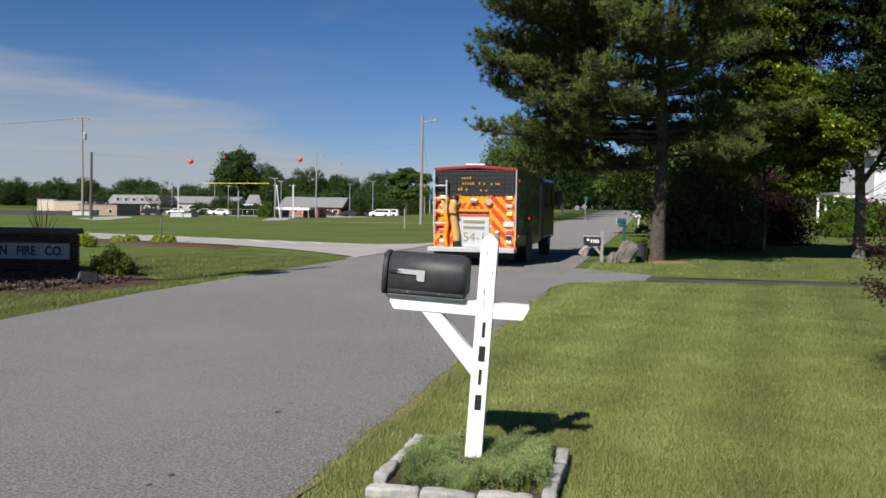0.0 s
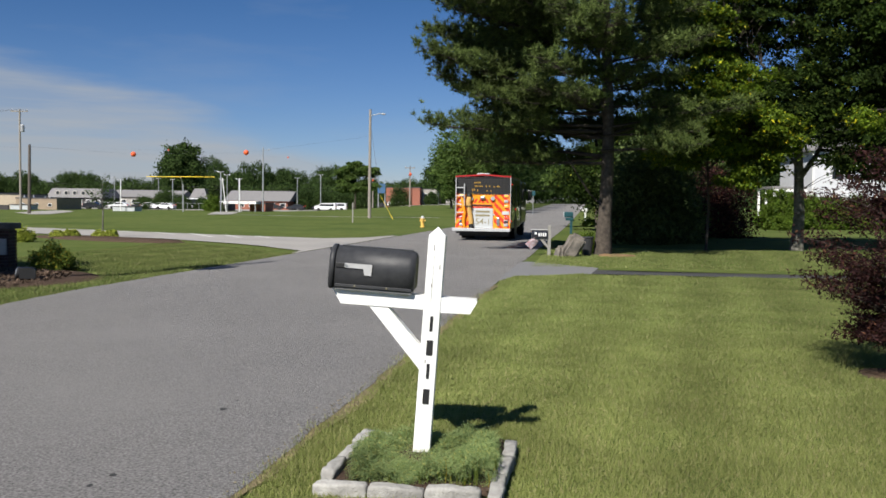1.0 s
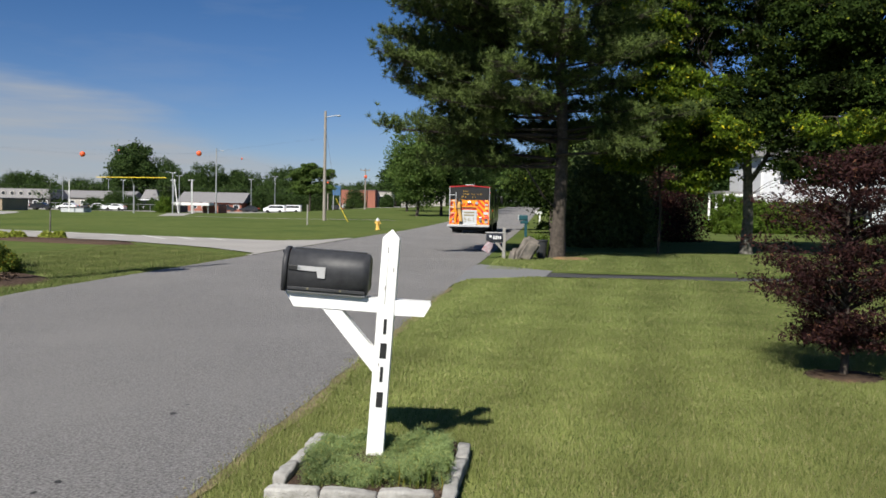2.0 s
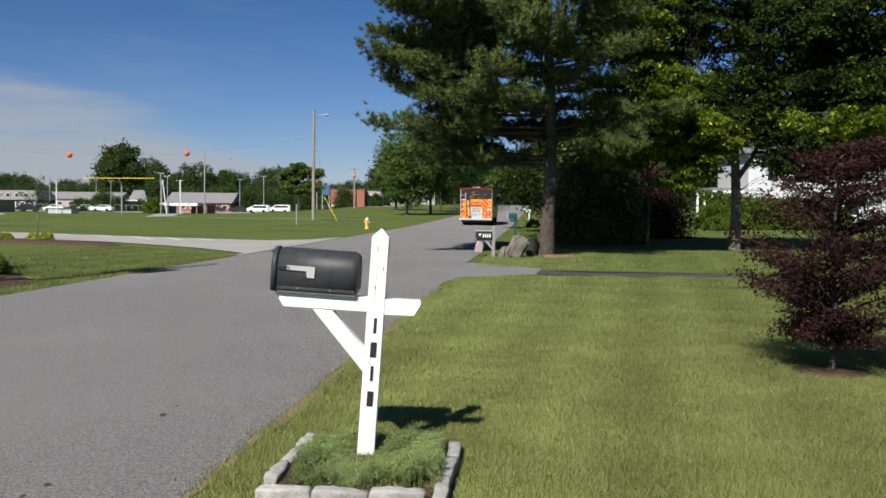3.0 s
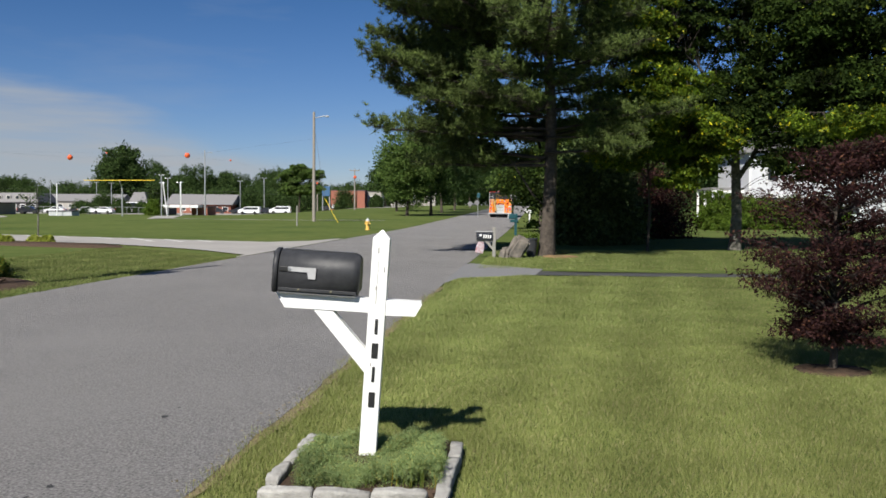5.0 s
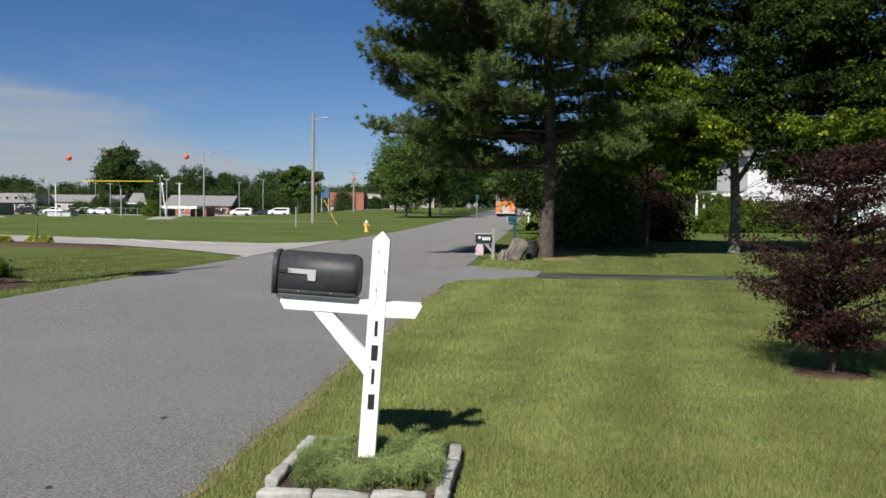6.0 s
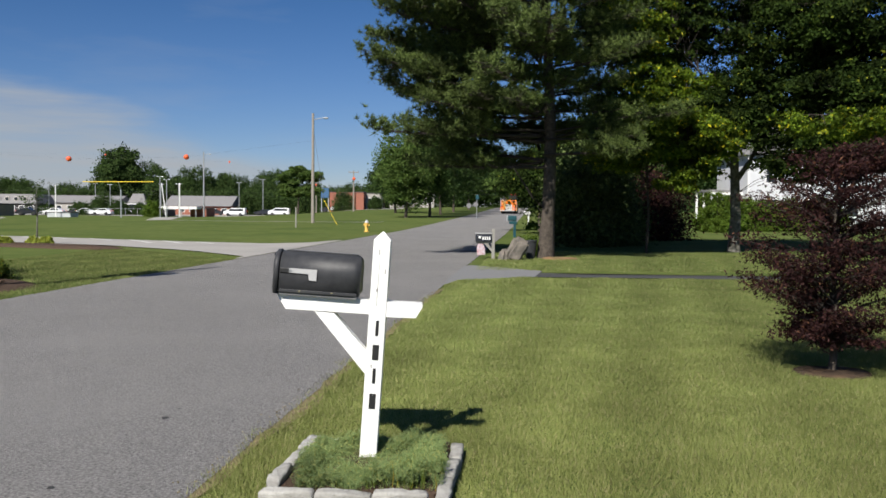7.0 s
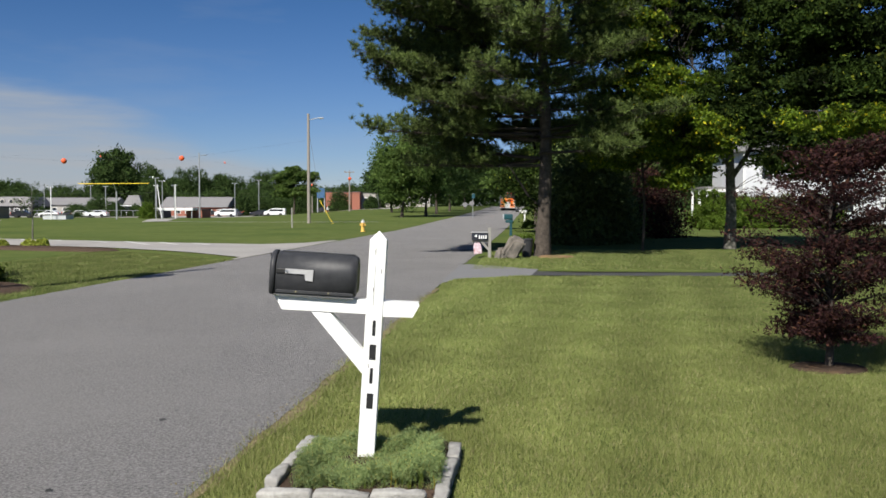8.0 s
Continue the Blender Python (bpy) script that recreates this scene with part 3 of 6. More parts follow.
def make_edging():
    rng = random.Random(4)
    rows = [((-1.05, 4.90), (-0.08, 4.84), 3), ((-0.01, 4.76), (0.11, 5.92), 3), ((-1.0, 5.04), (-0.89, 6.04), 3), ((-0.86, 6.06), (0.05, 6.0), 3)]
    for (x0, y0), (x1, y1), n in rows:
        ang = math.degrees(math.atan2(y1 - y0, x1 - x0))
        ln = math.hypot(x1 - x0, y1 - y0) / n
        for i in range(n):
            bm = bmesh.new()
            bmesh.ops.create_cube(bm, size=2)
            bmesh.ops.subdivide_edges(bm, edges=bm.edges[:], cuts=5, use_grid_fill=True)
            for v in bm.verts:
                x, y, z = v.co
                # soft corners, then the rough cast surface
                r = (abs(x) ** 16 + abs(y) ** 9 + abs(z) ** 9) ** (1 / 10)
                v.co = Vector((x / max(r, 1) * ln * 0.494, y / max(r, 1) * 0.042, z / max(r, 1) * 0.052))
                v.co += Vector(noise.noise_vector(v.co * 14 + Vector((i * 3.3, x0 * 7, y0)))) * 0.011 + Vector(noise.noise_vector(v.co * 45)) * 0.004
            ob = part("edging_stone", bm, STONE, None, smooth=True)
            k = (i + 0.5) / n
            ob.matrix_basis = pose(x0 + (x1 - x0) * k, y0 + (y1 - y0) * k, 0.018 + rng.uniform(-0.01, 0.01) - (0.045 if y0 > 6 else 0), rng.uniform(-3, 3), rng.uniform(-3, 3), ang + rng.uniform(-2.5, 2.5))
            tagged(ob, "rough pale grey concrete edging stone round the planting", "edging stone", "edging stones round the mailbox")


make_edging()


def make_groundcover():
    rng = np.random.default_rng(5)
    n = 3400
    x, y = rng.uniform(-0.86, 0.0, n), rng.uniform(4.98, 6.0, n)
    keep = np.hypot(x + 0.487, y - 5.72) > 0.075
    x, y = x[keep], y[keep]
    h = 0.03 + 0.12 * np.array([max(0, 0.3 + noise.noise((a * 6.5, b * 6.5, 1.0))) for a, b in zip(x, y)]) + 0.12 * np.clip(x + 0.4, 0, 0.3)
    h = h * np.minimum(1, 0.12 + 0.9 * np.hypot((x + 0.487) / 0.28, (y - 5.5) / 0.34) ** 2) * rng.uniform(0.7, 1.25, len(h)) * (1.25 - 0.62 * (y - 5.0))
    tips = np.stack([x, y, h], 1)
    c = clumped(rng, tips, 0.017, 26, 0.9)
    low = np.stack([rng.uniform(-0.87, 0.02, 9000), rng.uniform(4.98, 6.02, 9000), rng.uniform(0.03, 0.055, 9000)], 1)
    v, f = blades(rng, np.concatenate([c, low]), 0.021, 0.0036, 0.1)
    lim = Limbs(4)
    for a, b, hh in list(zip(x, y, h))[::6]:
        lim.add([(a, b, 0), (a + 0.01, b, hh * 0.6), (a, b, hh)], [0.003, 0.003, 0.002])
    t = thing("groundcover_plant", pose(0, 0, 0), "feathery green groundcover filling the stone-edged bed", "plant", kind="stuff")
    part("foliage", mesh_from("foliage", v, f), SEDUM, t)
    part("stem_mass", lim.mesh("stem_mass"), SHRUB, t)
    bm = box((-0.45, 5.5, 0.01), (1.0, 1.1, 0.05), 0.01)
    tagged(part("planting_bed", bm, MULCH), "dark soil of the stone-edged bed", "soil", kind="structure")


make_groundcover()


# ---- fire engine ----
def make_engine():
    """Origin on the road under the rear edge; y runs forward, x to its right."""
    t = thing("fire_engine", pose(-2.1, 24.3, 0), "black fire engine with orange and red rear chevrons", "fire engine")
    
    def P(name, bm, m, label="", parent=None, smooth=False):
        """A part of the body, which sits low on its axles."""
        ob = part(name, bm, m, parent or t, label, smooth)
        ob.data.transform(Matrix.Translation((0, 0, -0.09)))
        return ob

    # rear body: two side lockers, a centre, and the open hose bed above
    P("body", box((0, 2.35, 1.72), (2.44, 4.5, 2.22), 0.03), ENGINE_BLACK, "glossy black rear body")
    P("chassis_rail", box((0.45, 4.2, 0.62), (0.12, 8.0, 0.25)), BLACK)
    P("chassis_rail", box((-0.45, 4.2, 0.62), (0.12, 8.0, 0.25)), BLACK)
    P("pump_panel", box((0, 5.0, 1.6), (2.36, 0.8, 1.9), 0.03), STEEL)
    cab = P("cab", box((0, 7.0, 1.75), (2.42, 3.2, 2.15), 0.12), ENGINE_BLACK, "black crew cab")
    P("windscreen", box((0, 8.595, 2.1), (2.1, 0.03, 0.85), 0.01), GLASS_DARK, parent=cab)
    for s in (-1, 1):
        for y in (6.2, 7.5):
            P("side_window", box((s * 1.212, y, 2.15), (0.012, 0.85, 0.7), 0.004), GLASS_DARK, parent=cab)
        P("roller_door", box((s * 1.222, 1.0, 1.75), (0.012, 1.3, 1.6), 0.004), CAR_DARK, "dark roller shutter")
        P("roller_door", box((s * 1.222, 3.4, 1.75), (0.012, 1.6, 1.6), 0.004), CAR_DARK, "dark roller shutter")
        mir = P("mirror", box((s * 1.42, 8.2, 2.15), (0.2, 0.12, 0.5), 0.03), ENGINE_BLACK)
        P("mirror_arm", rod((s * 1.15, 8.3, 2.45), (s * 1.42, 8.2, 2.4), 0.02), STEEL, parent=mir)
        P("marker_lamp", box((s * 1.228, 0.35, 2.55), (0.02, 0.16, 0.07), 0.006), LAMP_RED)
        P("marker_lamp", box((s * 1.228, 0.35, 0.95), (0.02, 0.12, 0.07), 0.006), LAMP_RED)
        P("marker_lamp", box((s * 1.228, 2.3, 1.45), (0.02, 0.12, 0.09), 0.006), LAMP_RED)
        P("corner_trim", box((s * 1.20, -0.012, 1.83), (0.04, 0.045, 2.0), 0.008), ALU)
        P("wheel_arch", lathe([(0.62, -0.02), (0.62, 0.02), (0.55, 0.025)], 24, m=Matrix.Translation((s * 1.21, 2.4, 0.56)) @ Matrix.Rotation(radians(90), 4, "Y")), BLACK)
    P("bed_rim", prism([(-1.22, 2.83), (-1.22, 2.90), (0, 2.98), (1.22, 2.90), (1.22, 2.83), (0, 2.91)], -0.03, 4.5), ENGINE_RED, "red edge of the hose bed")
    P("roof_lamp_bar", box((0.0, 0.06, 2.99), (0.56, 0.14, 0.055), 0.02), LAMP_WHITE, "pale light bar over the hose bed")
    # webbing over the hose bed: straps both ways, in front of dark hoses
    P("hose_bed", box((0, -0.012, 2.46), (2.3, 0.03, 0.74), 0.005), BLACK, "black opening of the hose bed")
    for k in range(17):
        P("net_strap", box((-1.12 + k * 0.14, -0.038, 2.46), (0.05, 0.012, 0.76)), NET)
    for k in range(7):
        P("net_strap", box((0, -0.046, 2.12 + k * 0.115), (2.3, 0.012, 0.026)), NET)
    letters = random.Random(3)
    for z, x0, x1, step in ((2.60, -0.36, -0.06, 0.075), (2.44, -0.42, -0.02, 0.075), (2.44, 0.14, 0.72, 0.07), (2.28, -0.46, -0.1, 0.075), (2.25, 0.1, 0.52, 0.08), (2.10, -0.5, -0.3, 0.08), (2.08, 0.4, 0.6, 0.08)):
        x = x0
        while x < x1:
            if letters.random() < 0.82:
                P("letter_bar", box((x, -0.058, z + letters.uniform(-0.012, 0.012)), (0.042, 0.008, letters.uniform(0.045, 0.085))), AMBER_LETTER, "amber lettering bar")
            x += step
    # rear face: orange sheet with slanting red bands
    P("rear_sheet", box((0, -0.012, 1.38), (2.40, 0.03, 1.52), 0.006), CHEV_ORANGE, "orange reflective rear sheet")
    zlo, zhi = 0.64, 2.13

    def cut(poly, axis, limit, sign):
        """The part of a polygon on one side of a line."""
        out = []
        for p, q in zip(poly, poly[1:] + poly[:1]):
            dp, dq = sign * (p[axis] - limit), sign * (q[axis] - limit)
            if dp >= 0:
                out.append(p)
            if dp * dq < 0:
                k = dp / (dp - dq)
                out.append((p[0] + (q[0] - p[0]) * k, p[1] + (q[1] - p[1]) * k))
        return out
    for x0, x1, slope in ((0.50, 1.17, -1.05), (-1.17, -0.52, 1.05)):
        for k in range(8):
            c = 0.2 + k * 0.36 - (slope * (x1 - x0) if slope < 0 else slope * (x1 - x0) * 0.5)
            o = [(x0, c), (x1, c + slope * (x1 - x0)), (x1, c + slope * (x1 - x0) + 0.18), (x0, c + 0.18)]
            o = cut(cut(o, 1, zlo, 1), 1, zhi, -1)
            if len(o) > 2:
                P("chevron_band", prism(o, -0.032, -0.028), CHEV_RED, "red reflective band")
    for k in range(5):
        x = -0.42 + k * 0.2
        P("chevron_band", prism([(x, 1.72), (x + 0.1, 1.72), (x + (0.2 if x < -0.02 else 0.0), 1.9), (x + (0.1 if x < -0.02 else -0.1), 1.9)], -0.032, -0.028), CHEV_RED, "red reflective band")
    P("grab_rail", box((-0.03, -0.07, 1.63), (0.92, 0.04, 0.05), 0.01), BLACK)
    P("red_strip", box((-0.03, -0.05, 1.53), (0.92, 0.04, 0.06), 0.01), CHEV_RED)
    door = P("rear_shutter", box((-0.02, -0.052, 1.06), (0.94, 0.05, 0.86), 0.012), PANEL_WHITE, "pale rear shutter door with gold numbers")
    face = Matrix.Rotation(radians(90), 4, "X")
    lettering("54-1", 0.38, 0.003, Matrix.Translation((0.02, -0.080, 0.81)) @ face, GOLD, door)
    for z, wid in ((1.35, 0.62), (1.18, 0.62)):
        P("letter_bar", box((0, -0.080, z), (wid, 0.004, 0.085)), GOLD, "gold lettering bar", door)
    for k in range(1, 9):
        P("shutter_rib", box((-0.02, -0.078, 0.66 + k * 0.09), (0.92, 0.004, 0.008)), STEEL, parent=door)
    P("deck_lamp", lathe([(0.07, -0.05), (0.09, 0.03), (0.085, 0.05)], 14, m=Matrix.Translation((-0.50, -0.08, 1.92)) @ face), LAMP_WHITE, "round deck lamp")
    P("deck_lamp", lathe([(0.07, -0.05), (0.09, 0.03), (0.085, 0.05)], 14, m=Matrix.Translation((0.44, -0.08, 1.92)) @ face), LAMP_WHITE, "round deck lamp")
    P("camera_pod", box((0.0, -0.08, 1.95), (0.2, 0.1, 0.12), 0.02), STEEL)
    # stacked lamps on both sides
    for x in (1.02, -0.93):
        for z, m in ((2.04, LAMP_AMBER), (1.80, LAMP_WHITE), (1.58, LAMP_AMBER), (1.08, LAMP_RED), (0.92, BLACK), (0.77, LAMP_WHITE)):
            base = P("lamp_bezel", box((x, -0.045, z), (0.19, 0.04, 0.12), 0.01), ALU)
            P("lens", box((x, -0.070, z), (0.165, 0.02, 0.09), 0.008), m, parent=base)
    P("plate", box((1.0, -0.05, 1.30), (0.30, 0.02, 0.15), 0.004), PANEL_WHITE, "pale plate")
    P("inlet", rod((0.68, -0.02, 0.92), (0.68, -0.14, 0.92), 0.07, seg=14), STEEL, "steel hose inlet")
    P("inlet_cap", box((0.68, -0.06, 0.92), (0.13, 0.06, 0.36), 0.03), STEEL)
    P("reflector", box((0.45, -0.04, 1.22), (0.14, 0.02, 0.07)), PANEL_WHITE)
    P("tailboard", box((-0.02, -0.22, 0.56), (2.52, 0.46, 0.13), 0.012), TREAD, "bright tread-plate rear step")
    P("underrun_bar", box((0, -0.12, 0.44), (2.3, 0.2, 0.10), 0.01), BLACK)
    P("mud_skirt", box((0, 0.5, 0.42), (2.2, 0.05, 0.32)), BLACK)
    # a hose hanging from the bed to the step
    lim = Limbs(10)
    pts = [(-0.54, -0.06, 2.08), (-0.58, -0.16, 2.02), (-0.62, -0.17, 1.75), (-0.57, -0.15, 1.4), (-0.50, -0.16, 1.0), (-0.49, -0.17, 0.72)]
    lim.add(pts, [0.08, 0.10, 0.115, 0.105, 0.11, 0.10])
    P("hose", lim.mesh("hose"), HOSE, "tan canvas hose hanging down", None, True)
    P("hose_coupling", rod((-0.49, -0.17, 0.8), (-0.48, -0.17, 0.63), 0.115, seg=14), BLACK)
    P("hose_end", ball((-0.58, -0.14, 2.02), 0.13, sub=2), BLACK)
    P("hose_strap", box((-0.60, -0.17, 1.58), (0.30, 0.27, 0.035), 0.01), BLACK)
    lim = Limbs(8)
    lim.add([(-0.94, -0.08, 2.0), (-0.86, -0.15, 1.7), (-0.78, -0.14, 1.3), (-0.84, -0.13, 0.9), (-0.78, -0.14, 0.64)], [0.06, 0.07, 0.07, 0.07, 0.06])
    P("hose", lim.mesh("hose"), CHEV_ORANGE, "orange hose line", None, True)
    # ladder at the left corner
    lad = P("ladder", box((-1.17, -0.17, 1.98), (0.05, 0.05, 1.55), 0.01), ALU, "bright folding access ladder")
    P("ladder_rail", box((-0.80, -0.17, 1.88), (0.05, 0.05, 1.35), 0.01), ALU, parent=lad)
    for k in range(4):
        P("rung", box((-0.985, -0.17, 1.30 + k * 0.36), (0.36, 0.06, 0.045), 0.01), ALU, parent=lad)
    for z in (1.35, 2.4):
        P("ladder_bracket", box((-1.17, -0.09, z), (0.04, 0.14, 0.04)), ALU, parent=lad)
        P("ladder_bracket", box((-0.80, -0.09, min(z, 2.35)), (0.04, 0.14, 0.04)), ALU, parent=lad)
    wheels = []
    for s in (-1, 1):
        for y, wid in ((2.4, 0.55), (7.2, 0.32)):
            w = thing("wheel", pose(s * (1.20 - wid / 2), y, 0.52), "", "")
            w.parent = t
            mm = Matrix.Rotation(radians(90), 4, "Y")
            h = wid / 2
            part("tyre", lathe([(0.33, -h), (0.47, -h), (0.52, -h + 0.05), (0.52, h - 0.05), (0.47, h), (0.33, h)], 28, m=mm), TYRE, w, smooth=True)
            part("rim", lathe([(0.08, -h + 0.03), (0.34, -h + 0.02), (0.34, h - 0.02), (0.28, h - 0.05), (0.15, h - 0.10), (0.13, h + 0.02), (0.08, h + 0.03)], 20, m=mm), STEEL, w, "bright wheel rim")
            wheels.append(w)
    return t, wheels


ENGINE, WHEELS = make_engine()


# ---- trees ----
def crown_tree(name, x, y, height, trunk_r, crown, n_clumps, per, leaf, material, bark, label, seed, fork=0.25, clump_r=0.5, limbs=9, up=0.15, group=""):
    """A broadleaf tree. crown: centre height, radius across, radius up and down."""
    rng = np.random.default_rng(seed)
    t = thing(name, pose(x, y, gz(x, y)), label, "tree", group)
    cz, cr, ch = crown
    lim, lim2 = Limbs(8), Limbs(5)
    zf = height * fork
    top = np.array((rng.normal() * 0.2, rng.normal() * 0.2, cz + ch * 0.7))
    bend = rng.normal(size=2) * trunk_r * 0.6
    lim.add([(0, 0, -0.1), (0, 0, 0.06), (bend[0] * 0.3, bend[1] * 0.3, zf * 0.5), (bend[0], bend[1], zf), tuple(top * 0.6 + np.array((bend[0], bend[1], zf)) * 0.4), tuple(top)],
            [trunk_r * 1.45, trunk_r * 1.18, trunk_r, trunk_r * 0.85, trunk_r * 0.4, trunk_r * 0.1])
    d = rng.normal(size=(n_clumps, 3))
    d /= np.linalg.norm(d, axis=1)[:, None]
    rad = rng.uniform(0.0, 1.0, n_clumps) ** (1 / 2.2)
    wav = np.array([1 + 0.28 * noise.noise(Vector(q) * 1.9 + Vector((seed, 0, 0))) for q in d])
    cen = d * (rad * wav)[:, None] * (cr, cr, ch) + (0, 0, cz)
    cen = cen[cen[:, 2] > zf * 0.75]
    ends = cen[rng.choice(len(cen), min(limbs * 4, len(cen)), replace=False)]
    for i, e in enumerate(ends):
        k = rng.uniform(0.15, 0.75)
        s = np.array((bend[0], bend[1], zf)) * (1 - k) + top * k
        s[2] = min(s[2], e[2] + 0.2) if e[2] > zf else zf
        mid = (s + e) / 2 + (0, 0, 0.08 * np.linalg.norm(e - s))
        r = trunk_r * (0.42 if i < limbs else 0.16)
        lim2.add([tuple(s), tuple(mid), tuple(e)], [r, r * 0.6, r * 0.15])
    part("trunk", lim.mesh("trunk"), bark, t, smooth=True)
    tagged(part("branchwork", lim2.mesh("branchwork"), bark, t, smooth=True), kind="stuff")
    c = clumped(rng, cen, clump_r, per, 0.65)
    v, f = blades(rng, c, leaf, leaf * 0.55, up)
    part("crown", mesh_from("crown", v, f), material, t)
    return t


def white_pine(x, y, height, seed, label):
    """Whorls of long level branches that carry plumes of needle tufts."""
    rng = np.random.default_rng(seed)
    t = thing("pine_tree", pose(x, y, 0), label, "tree")
    lim = Limbs(7)
    n = 14
    zs = np.linspace(0, height, n)
    pts = [(0.12 * math.sin(z * 0.5), 0.1 * math.sin(z * 0.37 + 1), z) for z in zs]
    pts[0] = (0, 0, -0.1)
    lim.add(pts, [0.33] + [0.235 * (1 - z / height) ** 0.8 + 0.012 for z in zs[1:]])
    tw, boughs = Limbs(4), Limbs(6)
    tufts = []
    z = 3.0
    boughs.add([(0.0, 0, 1.6), (-0.45, -0.05, 2.0), (-0.85, -0.15, 2.6), (-1.25, -0.2, 3.2)], [0.05, 0.04, 0.03, 0.012])
    # long low boughs over the road side, and one reaching towards the lawn
    fixed = [(4.2, 186, 4.7), (4.8, 204, 4.4), (5.3, 168, 5.1), (5.0, 225, 3.6), (5.9, 192, 5.4), (3.4, -42, 3.3), (3.9, -25, 3.0), (4.7, 246, 3.8), (5.6, 238, 4.4), (6.4, 252, 4.2), (7.1, 243, 4.4),
             (6.9, 182, 5.2), (7.5, 198, 5.0), (7.3, 165, 4.8), (8.3, 186, 4.8)]
    while z < height - 0.5:
        k = z / height
        reach = 6.15 * (1 - max(0, (k - 0.42) / 0.62) ** 1.25) * (0.8 + 0.2 * min(1, (z - 1.5) / 3.5))
        arms, turn = (6 if z < 11 else 5), rng.uniform(0, 2 * math.pi)
        for b in range(arms + (len(fixed) if z == 3.0 else 0)):
            az = turn + 2 * math.pi * b / arms + rng.uniform(-0.3, 0.3)
            ln = reach * rng.uniform(0.72, 1.06)
            lift = rng.uniform(-0.06, 0.2) + 0.22 * k
            if z > 4.2 and math.cos(az) > -0.1:
                ln *= 0.5
            if b >= arms:
                az, ln, lift = radians(fixed[b - arms][1]), fixed[b - arms][2], 0.04
            dirv = np.array((math.cos(az), math.sin(az), 0))
            side = np.array((-math.sin(az), math.cos(az), 0))
            z0 = fixed[b - arms][0] if b >= arms else z + rng.uniform(-0.45, 0.45)
            # the lower limbs on the lawn side have been cut
            if b < arms and (z0 > 5.5 and math.cos(az) > 0.0 and rng.uniform() < 0.4 or z0 < 7.0 and dirv[1] < -0.35 and rng.uniform() < 0.5 or z0 < 3.8 and dirv[0] > 0.1):
                continue

            def on(s):
                return dirv * ln * s + np.array((0, 0, z0 + ln * (lift * s - 0.12 * s * s + 0.12 * s ** 3))) + side * 0.25 * math.sin(3 * s + az)
            r = 0.018 + 0.009 * ln
            boughs.add([tuple(on(s)) for s in (0, 0.3, 0.6, 0.85, 1)], [r, r * 0.75, r * 0.5, r * 0.3, r * 0.12])
            m = int(8 + 10.5 * ln)
            for i in range(m):
                s = rng.uniform(0.26, 1.0)
                p = on(s)
                tl = ln * 0.2 * (1.15 - s) + 0.28
                sg = 1 if i % 2 else -1
                q = p + (side * sg * rng.uniform(0.6, 1) + dirv * rng.uniform(0.4, 0.9) + np.array((0, 0, rng.uniform(-0.05, 0.35)))) * tl
                tw.add([tuple(p), tuple((p + q) / 2 + (0, 0, -0.03)), tuple(q)], [0.012, 0.008, 0.004])
                for u in np.linspace(0.35, 1.0, max(2, int(tl / 0.14))):
                    tufts.append(p + (q - p) * u + rng.normal(size=3) * (0.08, 0.08, 0.13) + (0, 0, 0.08))
        z += rng.uniform(0.36, 0.52)
    part("trunk", lim.mesh("trunk"), BARK, t, smooth=True)
    tagged(part("branchwork", boughs.mesh("branchwork"), TWIG, t, smooth=True), kind="stuff")
    tagged(part("twig_mass", tw.mesh("twig_mass"), TWIG, t), kind="stuff")
    tu = np.array(tufts)
    per = 22
    c = np.repeat(tu, per, axis=0)
    d = rng.normal(size=c.shape) + (0, 0, 0.8)
    d /= np.linalg.norm(d, axis=1)[:, None]
    ln = rng.uniform(0.12, 0.24, len(c))[:, None]
    w = np.cross(d, rng.normal(size=c.shape))
    w /= np.linalg.norm(w, axis=1)[:, None]
    v = np.stack([c - w * 0.013, c + w * 0.013, c + d * ln], 1).reshape(-1, 3)
    part("needles", mesh_from("needles", v, np.arange(len(v)).reshape(-1, 3)), NEEDLE, t)
    return t


white_pine(3.38, 28.9, 17.0, 14, "tall white pine with long dark level branches beside the driveway")


